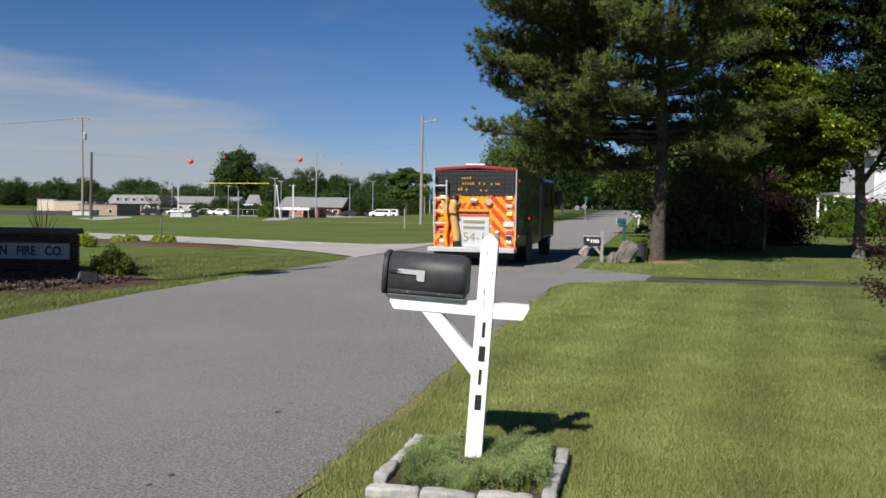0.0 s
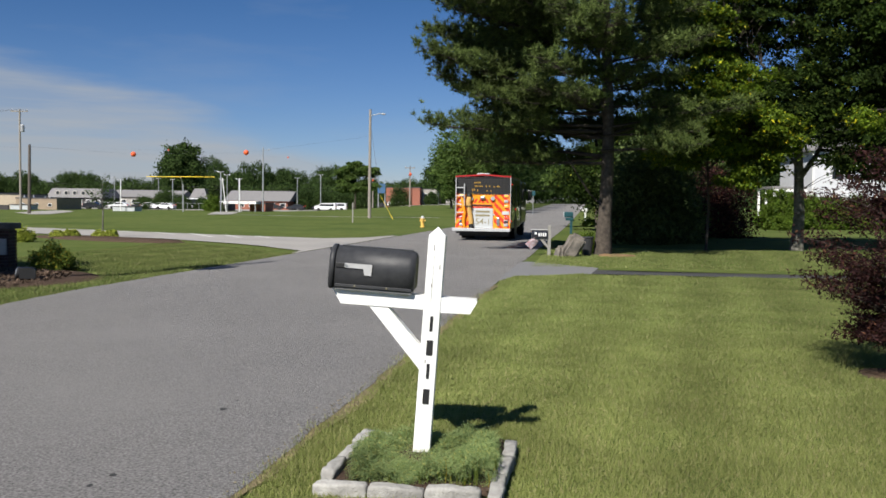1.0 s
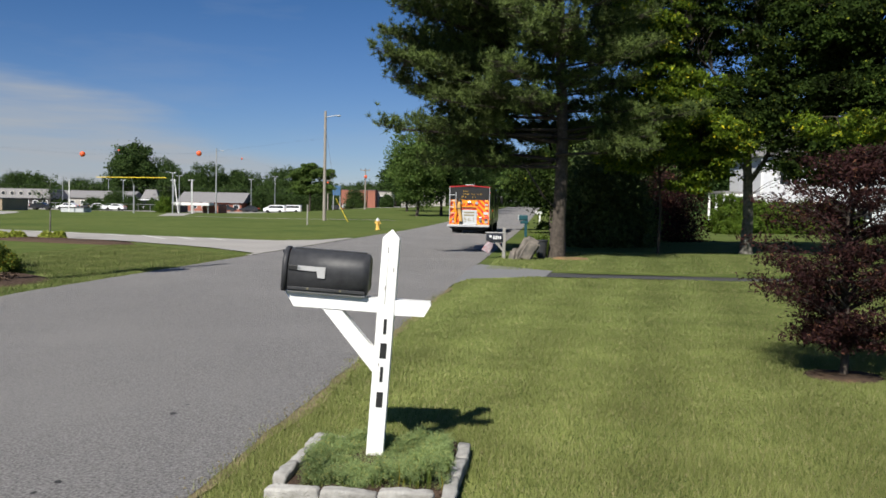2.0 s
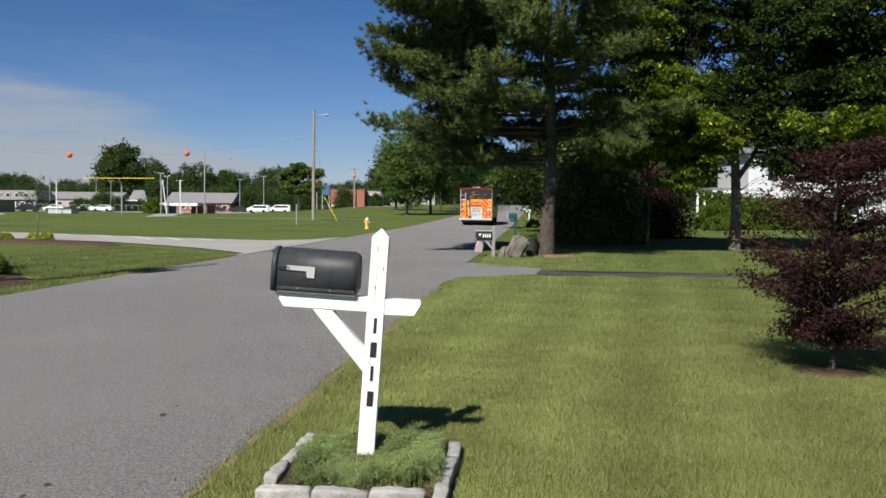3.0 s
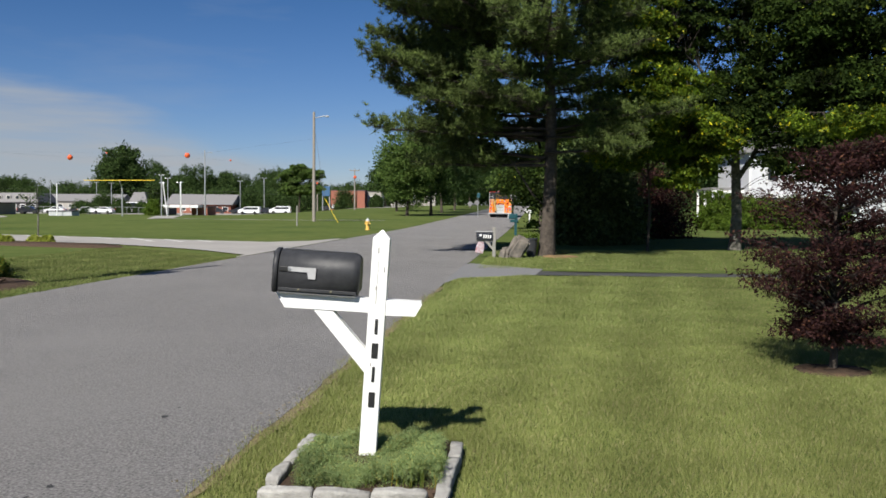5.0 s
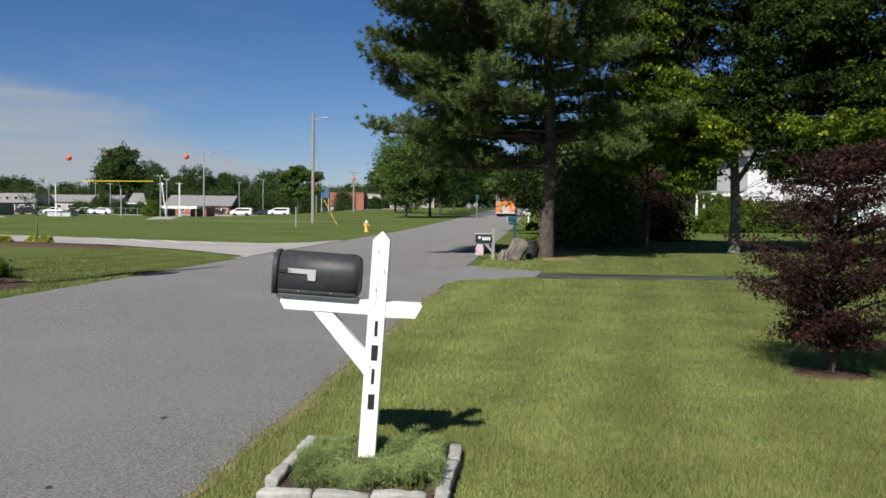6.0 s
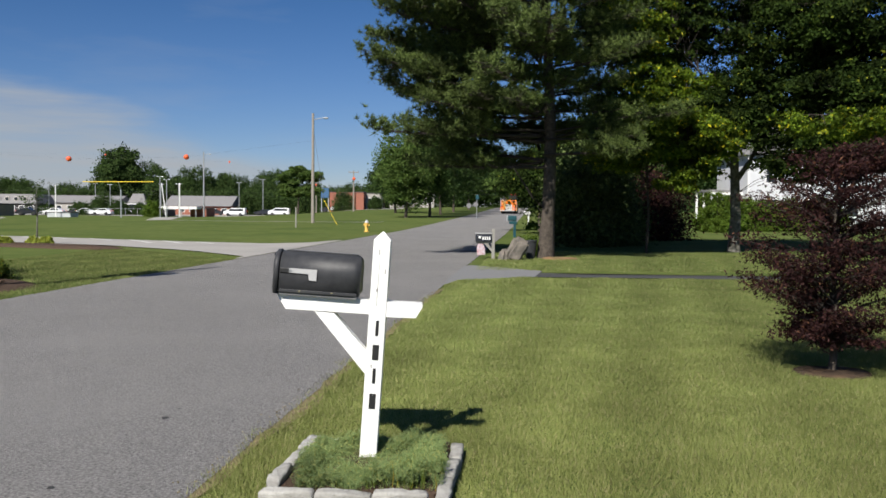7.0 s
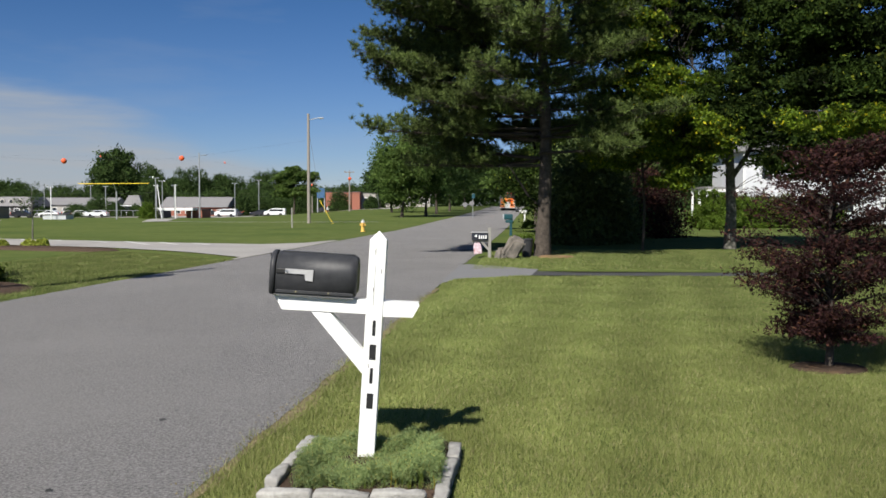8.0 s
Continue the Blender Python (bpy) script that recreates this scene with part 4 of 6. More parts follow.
def spray_tree(name, x, y, trunk, limbs, lobes, material, bark, label, seed, leaf=0.15, reach=1.1):
    """A tree of drooping flat sprays. trunk: (x, y, z, radius) rows; limbs: lists of such rows; lobes: centre, radii, count of sprays."""
    rng = np.random.default_rng(seed)
    t = thing(name, pose(x, y, gz(x, y)), label, "tree")
    lim, lim2, tw = Limbs(9), Limbs(6), Limbs(4)
    lim.add([r[:3] for r in trunk], [r[3] for r in trunk])
    nodes = []
    for path in limbs:
        lim2.add([r[:3] for r in path], [r[3] for r in path])
    for path in [trunk] + limbs:
        for a, b in zip(path, path[1:]):
            for u in np.arange(0, 1, 0.12):
                p = np.array(a[:3]) * (1 - u) + np.array(b[:3]) * u
                if p[2] > 2.2:
                    nodes.append(p)
    nodes = np.array(nodes)
    leaves = []
    for c, r, n in lobes:
        d = rng.normal(size=(n, 3))
        d /= np.linalg.norm(d, axis=1)[:, None]
        rad = rng.uniform(0.12, 1.0, n) ** 0.5
        wav = np.array([1 + 0.35 * noise.noise(Vector(q) * 1.7 + Vector((seed, c[2], 0))) for q in d])
        for q, k in zip(d, rad * wav):
            e = np.array(c) + q * k * np.array(r)
            s = nodes[np.argmin(np.linalg.norm(nodes - e + (0, 0, 0.8), axis=1))]
            tw.add([tuple(s), tuple((s + e) / 2 + (0, 0, 0.06 * np.linalg.norm(e - s))), tuple(e)], [0.018, 0.012, 0.006])
            out = e - s
            out[2] *= 0.2
            out /= np.linalg.norm(out) + 1e-9
            for j in range(5):
                a = rng.uniform(-1.6, 1.6)
                ax = np.array((out[0] * math.cos(a) - out[1] * math.sin(a), out[0] * math.sin(a) + out[1] * math.cos(a), rng.uniform(-0.1, 0.25)))
                ln = reach * rng.uniform(0.5, 1.15)
                u = rng.uniform(-0.15, 1.0, 40)
                side = np.array((-ax[1], ax[0], 0))
                w = rng.normal(size=40) * 0.17 * reach * (1.1 - 0.5 * u)
                p = e + ax * (u * ln)[:, None] + side * w[:, None]
                p[:, 2] += -0.32 * ln * u * u - 0.5 * np.abs(w) + rng.normal(size=40) * 0.045 + rng.uniform(-0.15, 0.15)
                leaves.append(p)
    part("trunk", lim.mesh("trunk"), bark, t, smooth=True)
    tagged(part("branchwork", lim2.mesh("branchwork"), bark, t, smooth=True), kind="stuff")
    tagged(part("twig_mass", tw.mesh("twig_mass"), TWIG, t), kind="stuff")
    v, f = blades(rng, np.concatenate(leaves), leaf, leaf * 0.5, 0.3)
    part("crown", mesh_from("crown", v, f), material, t)
    return t


spray_tree("honey_locust", 11.45, 34.4,
           [(0, 0, -0.1, 0.31), (0, 0, 0.12, 0.25), (0.05, 0, 1.4, 0.2), (0.0, 0.05, 2.8, 0.18), (-0.1, 0.1, 5.0, 0.14), (0.15, 0, 8.5, 0.1), (0.0, 0.1, 13.0, 0.03)],
           [[(0.0, 0.05, 2.7, 0.11), (0.55, -0.1, 3.6, 0.09), (1.25, -0.2, 5.2, 0.075), (1.9, -0.2, 8.0, 0.04)],
            [(-0.05, 0.05, 3.2, 0.08), (-1.2, -0.4, 4.4, 0.06), (-2.6, -0.8, 5.4, 0.045), (-4.3, -1.0, 5.9, 0.015)],
            [(-0.1, 0.1, 4.8, 0.08), (-1.4, -0.7, 6.6, 0.055), (-3.0, -1.2, 8.0, 0.02)],
            [(0.0, 0.0, 6.0, 0.07), (1.6, -0.9, 7.3, 0.05), (3.6, -1.3, 8.0, 0.02)],
            [(0.1, 0.0, 8.0, 0.07), (-1.4, 0.4, 10.0, 0.05), (-2.6, 0.3, 12.0, 0.02)],
            [(0.1, 0.0, 8.6, 0.06), (1.6, 0.3, 10.4, 0.04), (3.0, 0.3, 12.0, 0.02)]],
           [((-0.6, -0.6, 5.4), (1.9, 1.6, 1.5), 90), ((1.7, -0.6, 7.2), (3.0, 2.4, 2.2), 190),
            ((-2.6, 0.4, 9.8), (3.6, 2.8, 2.8), 260), ((2.2, 0.0, 11.0), (3.4, 2.8, 2.8), 220), ((2.6, -1.2, 4.2), (2.4, 1.2, 0.7), 66), ((2.2, -1.0, 3.3), (2.0, 1.0, 0.4), 26)],
           SHADE_LEAF, BARK_GREY, "tall leafy tree with shade painted into its leaves and a grey forked trunk", 21)
spray_tree("honey_locust", 7.6, 32.6,
           [(0, 0, -0.1, 0.07), (0, 0, 0.12, 0.055), (0.05, 0, 1.6, 0.05), (-0.05, 0, 3.2, 0.045), (0.1, 0, 5.0, 0.045), (-0.3, 0, 7.2, 0.03), (-0.8, 0, 9.0, 0.01)],
           [[(0, 0, 2.6, 0.045), (-0.9, -0.4, 3.6, 0.03), (-1.8, -0.6, 4.6, 0.012)], [(0, 0, 3.0, 0.045), (0.9, -0.5, 4.0, 0.03), (2.0, -0.8, 4.6, 0.012)], [(0, 0, 4.2, 0.04), (-0.9, -0.3, 5.6, 0.025), (-1.5, -0.4, 6.6, 0.01)],
            [(0, 0, 4.4, 0.04), (1.0, -0.3, 5.6, 0.025), (1.8, -0.4, 6.4, 0.01)]],
           [((-0.1, -0.4, 5.4), (2.2, 1.9, 1.9), 190), ((1.2, -0.5, 4.2), (1.8, 1.5, 1.2), 90), ((-0.8, -0.4, 3.9), (1.4, 1.2, 0.8), 46), ((0.9, -0.6, 2.9), (0.9, 0.7, 0.4), 14), ((-0.9, -0.3, 8.3), (1.6, 1.4, 1.2), 70)],
           LOCUST, TWIG, "small tree with bright green and yellow leaf sprays", 23, 0.15, 0.8)


spray_tree("honey_locust", 14.6, 24.2,
           [(0, 0, -0.1, 0.2), (0, 0, 0.12, 0.16), (0.05, 0, 2.4, 0.13), (0.1, 0, 4.6, 0.1), (0.5, 0, 8.0, 0.02)],
           [[(0.05, 0, 3.2, 0.07), (-1.5, 0.1, 4.0, 0.05), (-3.2, 0.1, 4.3, 0.03), (-4.6, 0, 4.3, 0.01)], [(0.1, 0, 4.4, 0.06), (1.2, 0.2, 5.8, 0.04), (2.2, 0.3, 6.8, 0.015)]],
           [((-3.3, 0, 4.15), (1.7, 1.0, 0.4), 34), ((0.9, 0, 6.4), (1.9, 1.9, 1.7), 80)],
           LOCUST, TWIG, "small tree with a long low bough of green and yellow leaves", 27, 0.12, 0.7)
spray_tree("young_tree", -23.3, 140,
           [(0, 0, -0.1, 0.2), (0, 0, 0.5, 0.15), (0.1, 0, 2.2, 0.13), (0.0, 0.1, 4.6, 0.09), (0.2, 0, 7.2, 0.03)],
           [[(0.1, 0, 2.4, 0.07), (-1.4, 0, 3.6, 0.05), (-3.0, 0, 4.6, 0.02)], [(0, 0, 3.2, 0.06), (1.5, -0.2, 4.8, 0.05), (3.0, -0.3, 6.0, 0.02)], [(0, 0, 4.2, 0.05), (-1.2, 0, 5.6, 0.04), (-1.9, 0, 6.8, 0.02)]],
           [((-1.6, 0, 5.4), (1.9, 1.8, 1.3), 44), ((1.8, 0, 6.3), (2.0, 1.8, 0.9), 40), ((0.2, 0, 3.8), (3.1, 2.2, 0.9), 60), ((-0.2, 0, 7.0), (1.6, 1.4, 0.8), 26)],
           LIGHT_LEAF, BARK, "spreading green tree alone on the grass field", 131, 0.3, 1.1)


def red_maple(x, y):
    rng = np.random.default_rng(31)
    t = thing("japanese_maple", pose(x, y, 0), "small dark red japanese maple on the lawn", "tree")
    lim = Limbs(6)
    lim.add([(0, 0, -0.05), (0.01, 0, 0.2), (0.03, 0.02, 0.5), (-0.03, 0.0, 1.2), (0.02, 0.02, 2.3)], [0.05, 0.038, 0.034, 0.022, 0.006])
    cen, twl = [], Limbs(4)
    for k in range(175):
        z = 0.32 + 2.1 * rng.uniform(0, 1)
        r = float(np.interp(z, (0.3, 0.7, 1.15, 1.7, 2.4), (0.44, 0.66, 0.99, 0.95, 0.56)))
        a = rng.uniform(0, 2 * math.pi)
        rr = r * rng.uniform(0.3, 1.08)
        e = np.array((rr * math.cos(a) + 0.13 * (z - 0.6), rr * math.sin(a), z))
        s = np.array((0, 0, max(0.35, z - 0.3 * rr - 0.1)))
        twl.add([tuple(s), tuple((s + e) / 2 + (0, 0, 0.06)), tuple(e)], [0.012, 0.008, 0.003])
        for u in (0.55, 0.75, 0.92, 1.08):
            cen.append(s + (e - s) * u)
    c = clumped(rng, np.array(cen), 0.09, 52, 0.28)
    v, f = blades(rng, c, 0.055, 0.017, 0.5)
    part("trunk", lim.mesh("trunk"), BARK, t, smooth=True)
    tagged(part("branchwork", twl.mesh("branchwork"), TWIG, t), kind="stuff")
    part("crown", mesh_from("crown", v, f), RED_LEAF, t)


red_maple(4.02, 8.95)


def make_bush(name, x, y, rx, ry, h, material, label, seed, n=160, per=60, leaf=0.06, up=0.2, ragged=0.25, loose=0.13):
    rng = np.random.default_rng(seed)
    t = thing(name, pose(x, y, gz(x, y)), label, "bush")
    d = rng.normal(size=(n, 3))
    d /= np.linalg.norm(d, axis=1)[:, None]
    d[:, 2] = np.abs(d[:, 2])
    wav = np.array([1 + ragged * noise.noise(Vector(q) * 2.6 + Vector((seed, 1, 0))) for q in d])
    cen = d * (rng.uniform(0.35, 1, n) ** 0.5 * wav)[:, None] * (rx, ry, h * 0.9) + (0, 0, 0.05)
    lim = Limbs(4)
    for e in cen[::3]:
        lim.add([(0, 0, -0.02), tuple(e * (0.45, 0.45, 0.5)), tuple(e)], [0.02 * h + 0.004, 0.012 * h + 0.003, 0.004])
    part("stem_mass", lim.mesh("stem_mass"), BARK, t)
    v, f = blades(rng, np.maximum(clumped(rng, cen, loose * (rx + h) / 2, per), (-99, -99, 0.01)), leaf, leaf * 0.5, up)
    part("foliage", mesh_from("foliage", v, f), material, t)
    return t


# ---- along the driveway and the road's right side ----
spray_tree("broadleaf_tree", 18.4, 31.5,
           [(0, 0, -0.1, 0.3), (0, 0, 0.12, 0.24), (0.05, 0, 2.0, 0.2), (-0.1, 0.1, 5.0, 0.16), (0.1, 0, 9.0, 0.1), (0, 0, 14.0, 0.03)],
           [[(0, 0, 3.4, 0.09), (-1.6, -0.5, 4.6, 0.07), (-3.4, -0.8, 5.4, 0.03)], [(0, 0, 5.4, 0.08), (-2.0, -0.2, 7.4, 0.06), (-4.2, -0.3, 8.8, 0.02)],
            [(0, 0, 4.2, 0.08), (1.6, 0.4, 5.6, 0.06), (3.6, 0.5, 6.8, 0.02)], [(0, 0, 8.0, 0.07), (-1.6, 0.3, 10.0, 0.05), (-3.0, 0.3, 11.6, 0.02)], [(0, 0, 8.4, 0.07), (1.8, 0.3, 10.0, 0.05), (3.4, 0.3, 11.0, 0.02)]],
           [((-2.4, -0.4, 6.0), (3.4, 2.6, 1.9), 220), ((-2.8, 0.0, 9.4), (3.6, 2.6, 2.6), 280), ((2.0, 0.2, 6.6), (2.8, 2.4, 2.6), 130), ((0.6, 0, 11.4), (3.6, 2.6, 2.4), 170), ((-2.6, -0.8, 4.1), (2.6, 1.4, 0.8), 80)],
           SHADE_LEAF, BARK_GREY, "leafy tree beside the house lawn, shade painted into its leaves", 22, 0.17, 1.2)
crown_tree("broadleaf_tree", 8.6, 54.0, 7.0, 0.17, (3.5, 4.6, 2.6), 260, 170, 0.2, SHADE_LEAF, BARK, "leafy tree overhanging the road, shade painted into its leaves", 23, 0.14, 0.55, 10)
crown_tree("broadleaf_tree", 10.8, 66.0, 8.0, 0.18, (4.0, 5.4, 3.1), 280, 150, 0.24, SHADE_LEAF, BARK, "leafy tree overhanging the road, shade painted into its leaves", 24, 0.14, 0.6, 10)
spray_tree("broadleaf_tree", 6.6, 60.0,
           [(0, 0, -0.1, 0.13), (0, 0, 0.2, 0.1), (0, 0, 2.2, 0.09), (0.1, 0, 5.4, 0.02)],
           [[(0, 0, 2.2, 0.05), (-1.2, 0, 3.2, 0.04), (-2.9, 0, 3.5, 0.01)], [(0, 0, 2.8, 0.05), (1.0, 0, 4.0, 0.03), (1.7, 0, 4.8, 0.01)]],
           [((-2.4, 0, 3.3), (1.0, 0.9, 0.8), 30), ((-0.8, 0, 4.0), (1.2, 1.2, 0.9), 34), ((0.3, 0, 4.6), (1.8, 1.5, 1.2), 50)],
           LIGHT_LEAF, BARK, "light green young tree whose low bough hangs over the road", 25, 0.2, 0.7)
for i, (bx, by, rx, h) in enumerate([(5.9, 38.2, 1.2, 3.8), (7.3, 40.0, 1.45, 4.6), (7.7, 45.0, 1.9, 6.0)]):
    tagged(make_bush("evergreen_shrub", bx, by, rx, rx, h, EVERGREEN, "dense dark evergreen in the shade of the pine", 60 + i, 300, 60, 0.2, ragged=0.6), group="evergreens behind the pine")
make_bush("evergreen_shrub", 12.7, 53.0, 1.5, 1.5, 4.6, EVERGREEN, "dense dark evergreen near the house", 71, 300, 60, 0.2)
make_bush("purple_shrub", 10.7, 47.0, 2.3, 1.6, 3.5, RED_LEAF, "dark purple leafy shrub behind the trees", 70, 300, 70, 0.15, ragged=0.5)
for i, (bx, by, rx, h) in enumerate([(20.6, 65, 2.0, 2.9), (23.4, 65.6, 2.3, 2.7), (26.0, 66, 2.0, 2.5), (28.8, 66.4, 2.1, 2.6), (19.6, 62.6, 1.0, 1.0)]):
    tagged(make_bush("hedge_bush", bx, by, rx, 1.6, h, HEDGE, "rounded bright green bush before the white house", 75 + i, 420, 60, 0.15, loose=0.05), group="bushes before the house")
for i, (bx, by) in enumerate([(14.0, 78), (17.5, 100), (21, 122), (25, 150), (22, 176)]):
    crown_tree("roadside_tree", bx, by, 11.0, 0.2, (5.4, 5.0, 4.8), 200, 100, 0.36, SHADE_LEAF, BARK, "green tree in the row along the road, darkened by painted shade", 100 + i, 0.12, 0.6, 7, group="trees along the road")
for i, (bx, by, h, cr) in enumerate([(-4.3, 100, 9.6, 3.3), (-1.6, 103, 10.4, 3.6), (-0.4, 118, 12.2, 4.4), (1.6, 138, 13.0, 5.0), (4.8, 165, 13.0, 5.2), (-7.0, 128, 8.5, 3.0)]):
    crown_tree("roadside_tree", bx, by, h, 0.17, (h * 0.57, cr, h * 0.42), 210, 90, 0.3, OAK if i else LIGHT_LEAF, BARK, "round green tree on the grass by the road", 110 + i, 0.13, 0.5, 7, group="trees along the road")


def make_house():
    t = thing("house", pose(33.0, 74.5, gz(33, 74)), "white two-storey clapboard house behind trees", "house")
    part("wall", box((0, 0, 3.0), (17, 8, 6.0)), SIDING, t)
    for k in range(30):
        part("clapboard", box((0, -4.012, 0.25 + k * 0.195), (17.02, 0.03, 0.17)), SIDING, t)
    part("gable", prism([(-4.4, 6.0), (4.4, 6.0), (0, 8.6)], -4.4, 4.0), SIDING, t)
    part("roof", prism([(-8.9, 5.95), (8.9, 5.95), (8.9, 6.15), (5.5, 8.4), (-5.5, 8.4), (-8.9, 6.15)], -4.3, 4.4), ROOF_GREY, t, "grey shingle roof")
    for x in (-6.6, -3.6, 0, 3.4, 6.6):
        for z in (1.7, 4.4):
            w = part("window", box((x, -4.04, z), (1.05, 0.05, 1.5), 0.01), WHITE, t, "white framed window")
            for dz in (-0.34, 0.34):
                part("pane", box((x, -4.07, z + dz), (0.85, 0.02, 0.6)), GLASS_DARK, w)
    porch = part("porch", box((-9.8, -0.6, 3.05), (2.7, 4.4, 0.22), 0.03), ROOF_GREY, t, "small side porch with a grey roof")
    part("porch_fascia", box((-9.8, -2.82, 2.84), (2.6, 0.06, 0.2)), WHITE, porch)
    for y in (-2.7, -0.6, 1.5):
        part("porch_post", box((-11.0, y, 1.5), (0.16, 0.16, 2.9)), WHITE, porch)
    part("porch_floor", box((-9.8, -0.6, 0.2), (2.6, 4.4, 0.4)), SIDING, porch)
    part("corner_board", box((-8.46, -4.03, 3.0), (0.16, 0.06, 6.0)), WHITE, t)


make_house()


def make_second_mailbox():
    t = thing("mailbox", pose(1.61, 28.2, 0, 0, 0, 4), "dark metal mailbox on a grey wooden post", "mailbox")
    part("post", box((0, 0, 0.47), (0.10, 0.10, 1.0), 0.01), GREY_WOOD, t, "weathered grey wooden post")
    part("arm", box((-0.30, 0, 0.53), (0.55, 0.09, 0.06), 0.008), GREY_WOOD, t)
    part("brace", prism([(-0.30, 0.50), (-0.18, 0.50), (-0.05, 0.32), (-0.05, 0.22)], -0.04, 0.04), GREY_WOOD, t)
    bm = bmesh.new()
    pts = [(-0.10, 0)] + [(-0.10 * math.cos(math.pi * k / 10), 0.14 + 0.10 * math.sin(math.pi * k / 10)) for k in range(11)] + [(0.10, 0)]
    a = [bm.verts.new((-0.58, y, 0.565 + z)) for y, z in pts]
    b = [bm.verts.new((-0.06, y, 0.565 + z)) for y, z in pts]
    bm.faces.new(a)
    bm.faces.new(b)
    for i in range(len(pts)):
        j = (i + 1) % len(pts)
        bm.faces.new((a[i], a[j], b[j], b[i]))
    bx = part("box", bm, CAR_DARK, t, "dark metal mailbox body")
    # a paler grey plate along the top of the dark box
    part("roof_plate", box((-0.32, 0, 0.818), (0.56, 0.16, 0.03), 0.008), GREY_FLAG, bx, "pale top plate")
    for k in range(4):
        part("number_bar", box((-0.34 + k * 0.07, -0.104, 0.665), (0.04, 0.006, 0.11)), WHITE, bx)
    part("sticker", box((-0.45, -0.104, 0.70), (0.07, 0.006, 0.07)), WHITE, bx)
    # a printed bag tied to the arm; it swings in the wind
    bm = box((0, 0, -0.2), (0.26, 0.03, 0.36), 0.012)
    bmesh.ops.subdivide_edges(bm, edges=bm.edges[:], cuts=2, use_grid_fill=True)
    for v in bm.verts:
        v.co.y += 0.05 * noise.noise(v.co * 7) + 0.03 * noise.noise(v.co * 16)
        v.co.x *= 1 - 0.4 * max(0, v.co.z + 0.12) / 0.12
    bag = part("bag", bm, BAG, t, "white and red printed plastic bag tied below", True)
    bag.location = (-0.42, -0.06, 0.50)
    return bag


SWING_BAG = make_second_mailbox()


def make_teal_mailbox():
    t = thing("mailbox", pose(4.0, 49.0, 0, 0, 0, 6), "teal plastic mailbox on a teal post", "mailbox")
    part("post", box((0, 0, 0.45), (0.13, 0.13, 0.95), 0.01), TEAL, t)
    part("box", box((-0.16, 0, 1.05), (0.52, 0.24, 0.30), 0.06), TEAL, t)
    part("door", box((-0.43, 0, 1.05), (0.03, 0.22, 0.27), 0.01), PANEL_WHITE, t, "pale door with red marks")
    part("paper_box", box((-0.1, 0, 0.80), (0.42, 0.18, 0.16), 0.02), TEAL, t)
    t = thing("mailbox", pose(7.3, 75.0, gz(7.3, 75), 0, 0, 6), "white mailbox on a white post", "mailbox")
    part("post", box((0, 0, 0.45), (0.12, 0.12, 0.95), 0.01), WHITE, t)
    part("box", box((-0.12, 0, 1.05), (0.62, 0.26, 0.30), 0.06), WHITE, t)


make_teal_mailbox()
make_bush("leafy_plant", 2.95, 29.8, 0.45, 0.35, 0.75, HEDGE, "leafy green plant beside the boulder", 81, 60, 30, 0.09)
make_bush("leafy_plant", 6.7, 63.0, 0.7, 0.5, 0.6, HEDGE, "low green bush by the road", 82, 90, 40, 0.12)


def make_boulder(x, y, size, label, seed, m):
    bm = bmesh.new()
    bmesh.ops.create_cube(bm, size=1, matrix=Matrix.Diagonal((*size, 1)))
    bmesh.ops.bevel(bm, geom=bm.edges[:], offset=min(size) * 0.22, segments=2, affect="EDGES")
    bmesh.ops.subdivide_edges(bm, edges=bm.edges[:], cuts=3, use_grid_fill=True)
    for v in bm.verts:
        v.co += Vector(noise.noise_vector(v.co * 2.3 + Vector((seed, 0, 0)))) * 0.09 + Vector(noise.noise_vector(v.co * 8)) * 0.018
    ob = part("boulder", bm, ROCK, None)
    ob.matrix_basis = m
    return tagged(ob, label, "boulder")


make_boulder(2.3, 27.9, (0.5, 0.36, 0.8), "tilted pale boulder at the foot of the pine", 3, pose(2.36, 27.9, 0.29, 10, 30, 10))
make_boulder(2.0, 27.9, (0.3, 0.3, 0.4), "small grey stone beside the boulder", 5, pose(1.98, 28.0, 0.12, 0, 10, 40))


def make_dark_shape():
    # An unidentified dark shape beside the boulder, modelled as a hollow tub.
    t = thing("plant_pot", pose(2.86, 28.6, 0), "dark round shape behind the boulder", "pot")
    part("body", lathe([(0.14, 0), (0.2, 0.55), (0.22, 0.56), (0.22, 0.6), (0.18, 0.6), (0.13, 0.1)], 18), BLACK_PLASTIC, t)


make_dark_shape()


def make_hydrant(x, y):
    t = thing("fire_hydrant", pose(x, y, 0), "yellow-orange fire hydrant on the grass", "hydrant")
    part("barrel", lathe([(0.16, 0), (0.16, 0.05), (0.11, 0.06), (0.105, 0.5), (0.15, 0.51), (0.15, 0.55), (0.12, 0.57)], 16), HYDRANT, t)
    part("bonnet", lathe([(0.13, 0.57), (0.12, 0.64), (0.07, 0.71), (0.03, 0.73), (0.03, 0.78)], 16), PANEL_WHITE, t, "pale bonnet")
    for d in ((1, 0), (-1, 0), (0, -1)):
        part("outlet", rod((d[0] * 0.08, d[1] * 0.08, 0.42), (d[0] * 0.19, d[1] * 0.19, 0.42), 0.055, seg=10), HYDRANT, t)


make_hydrant(-4.92, 56.0)


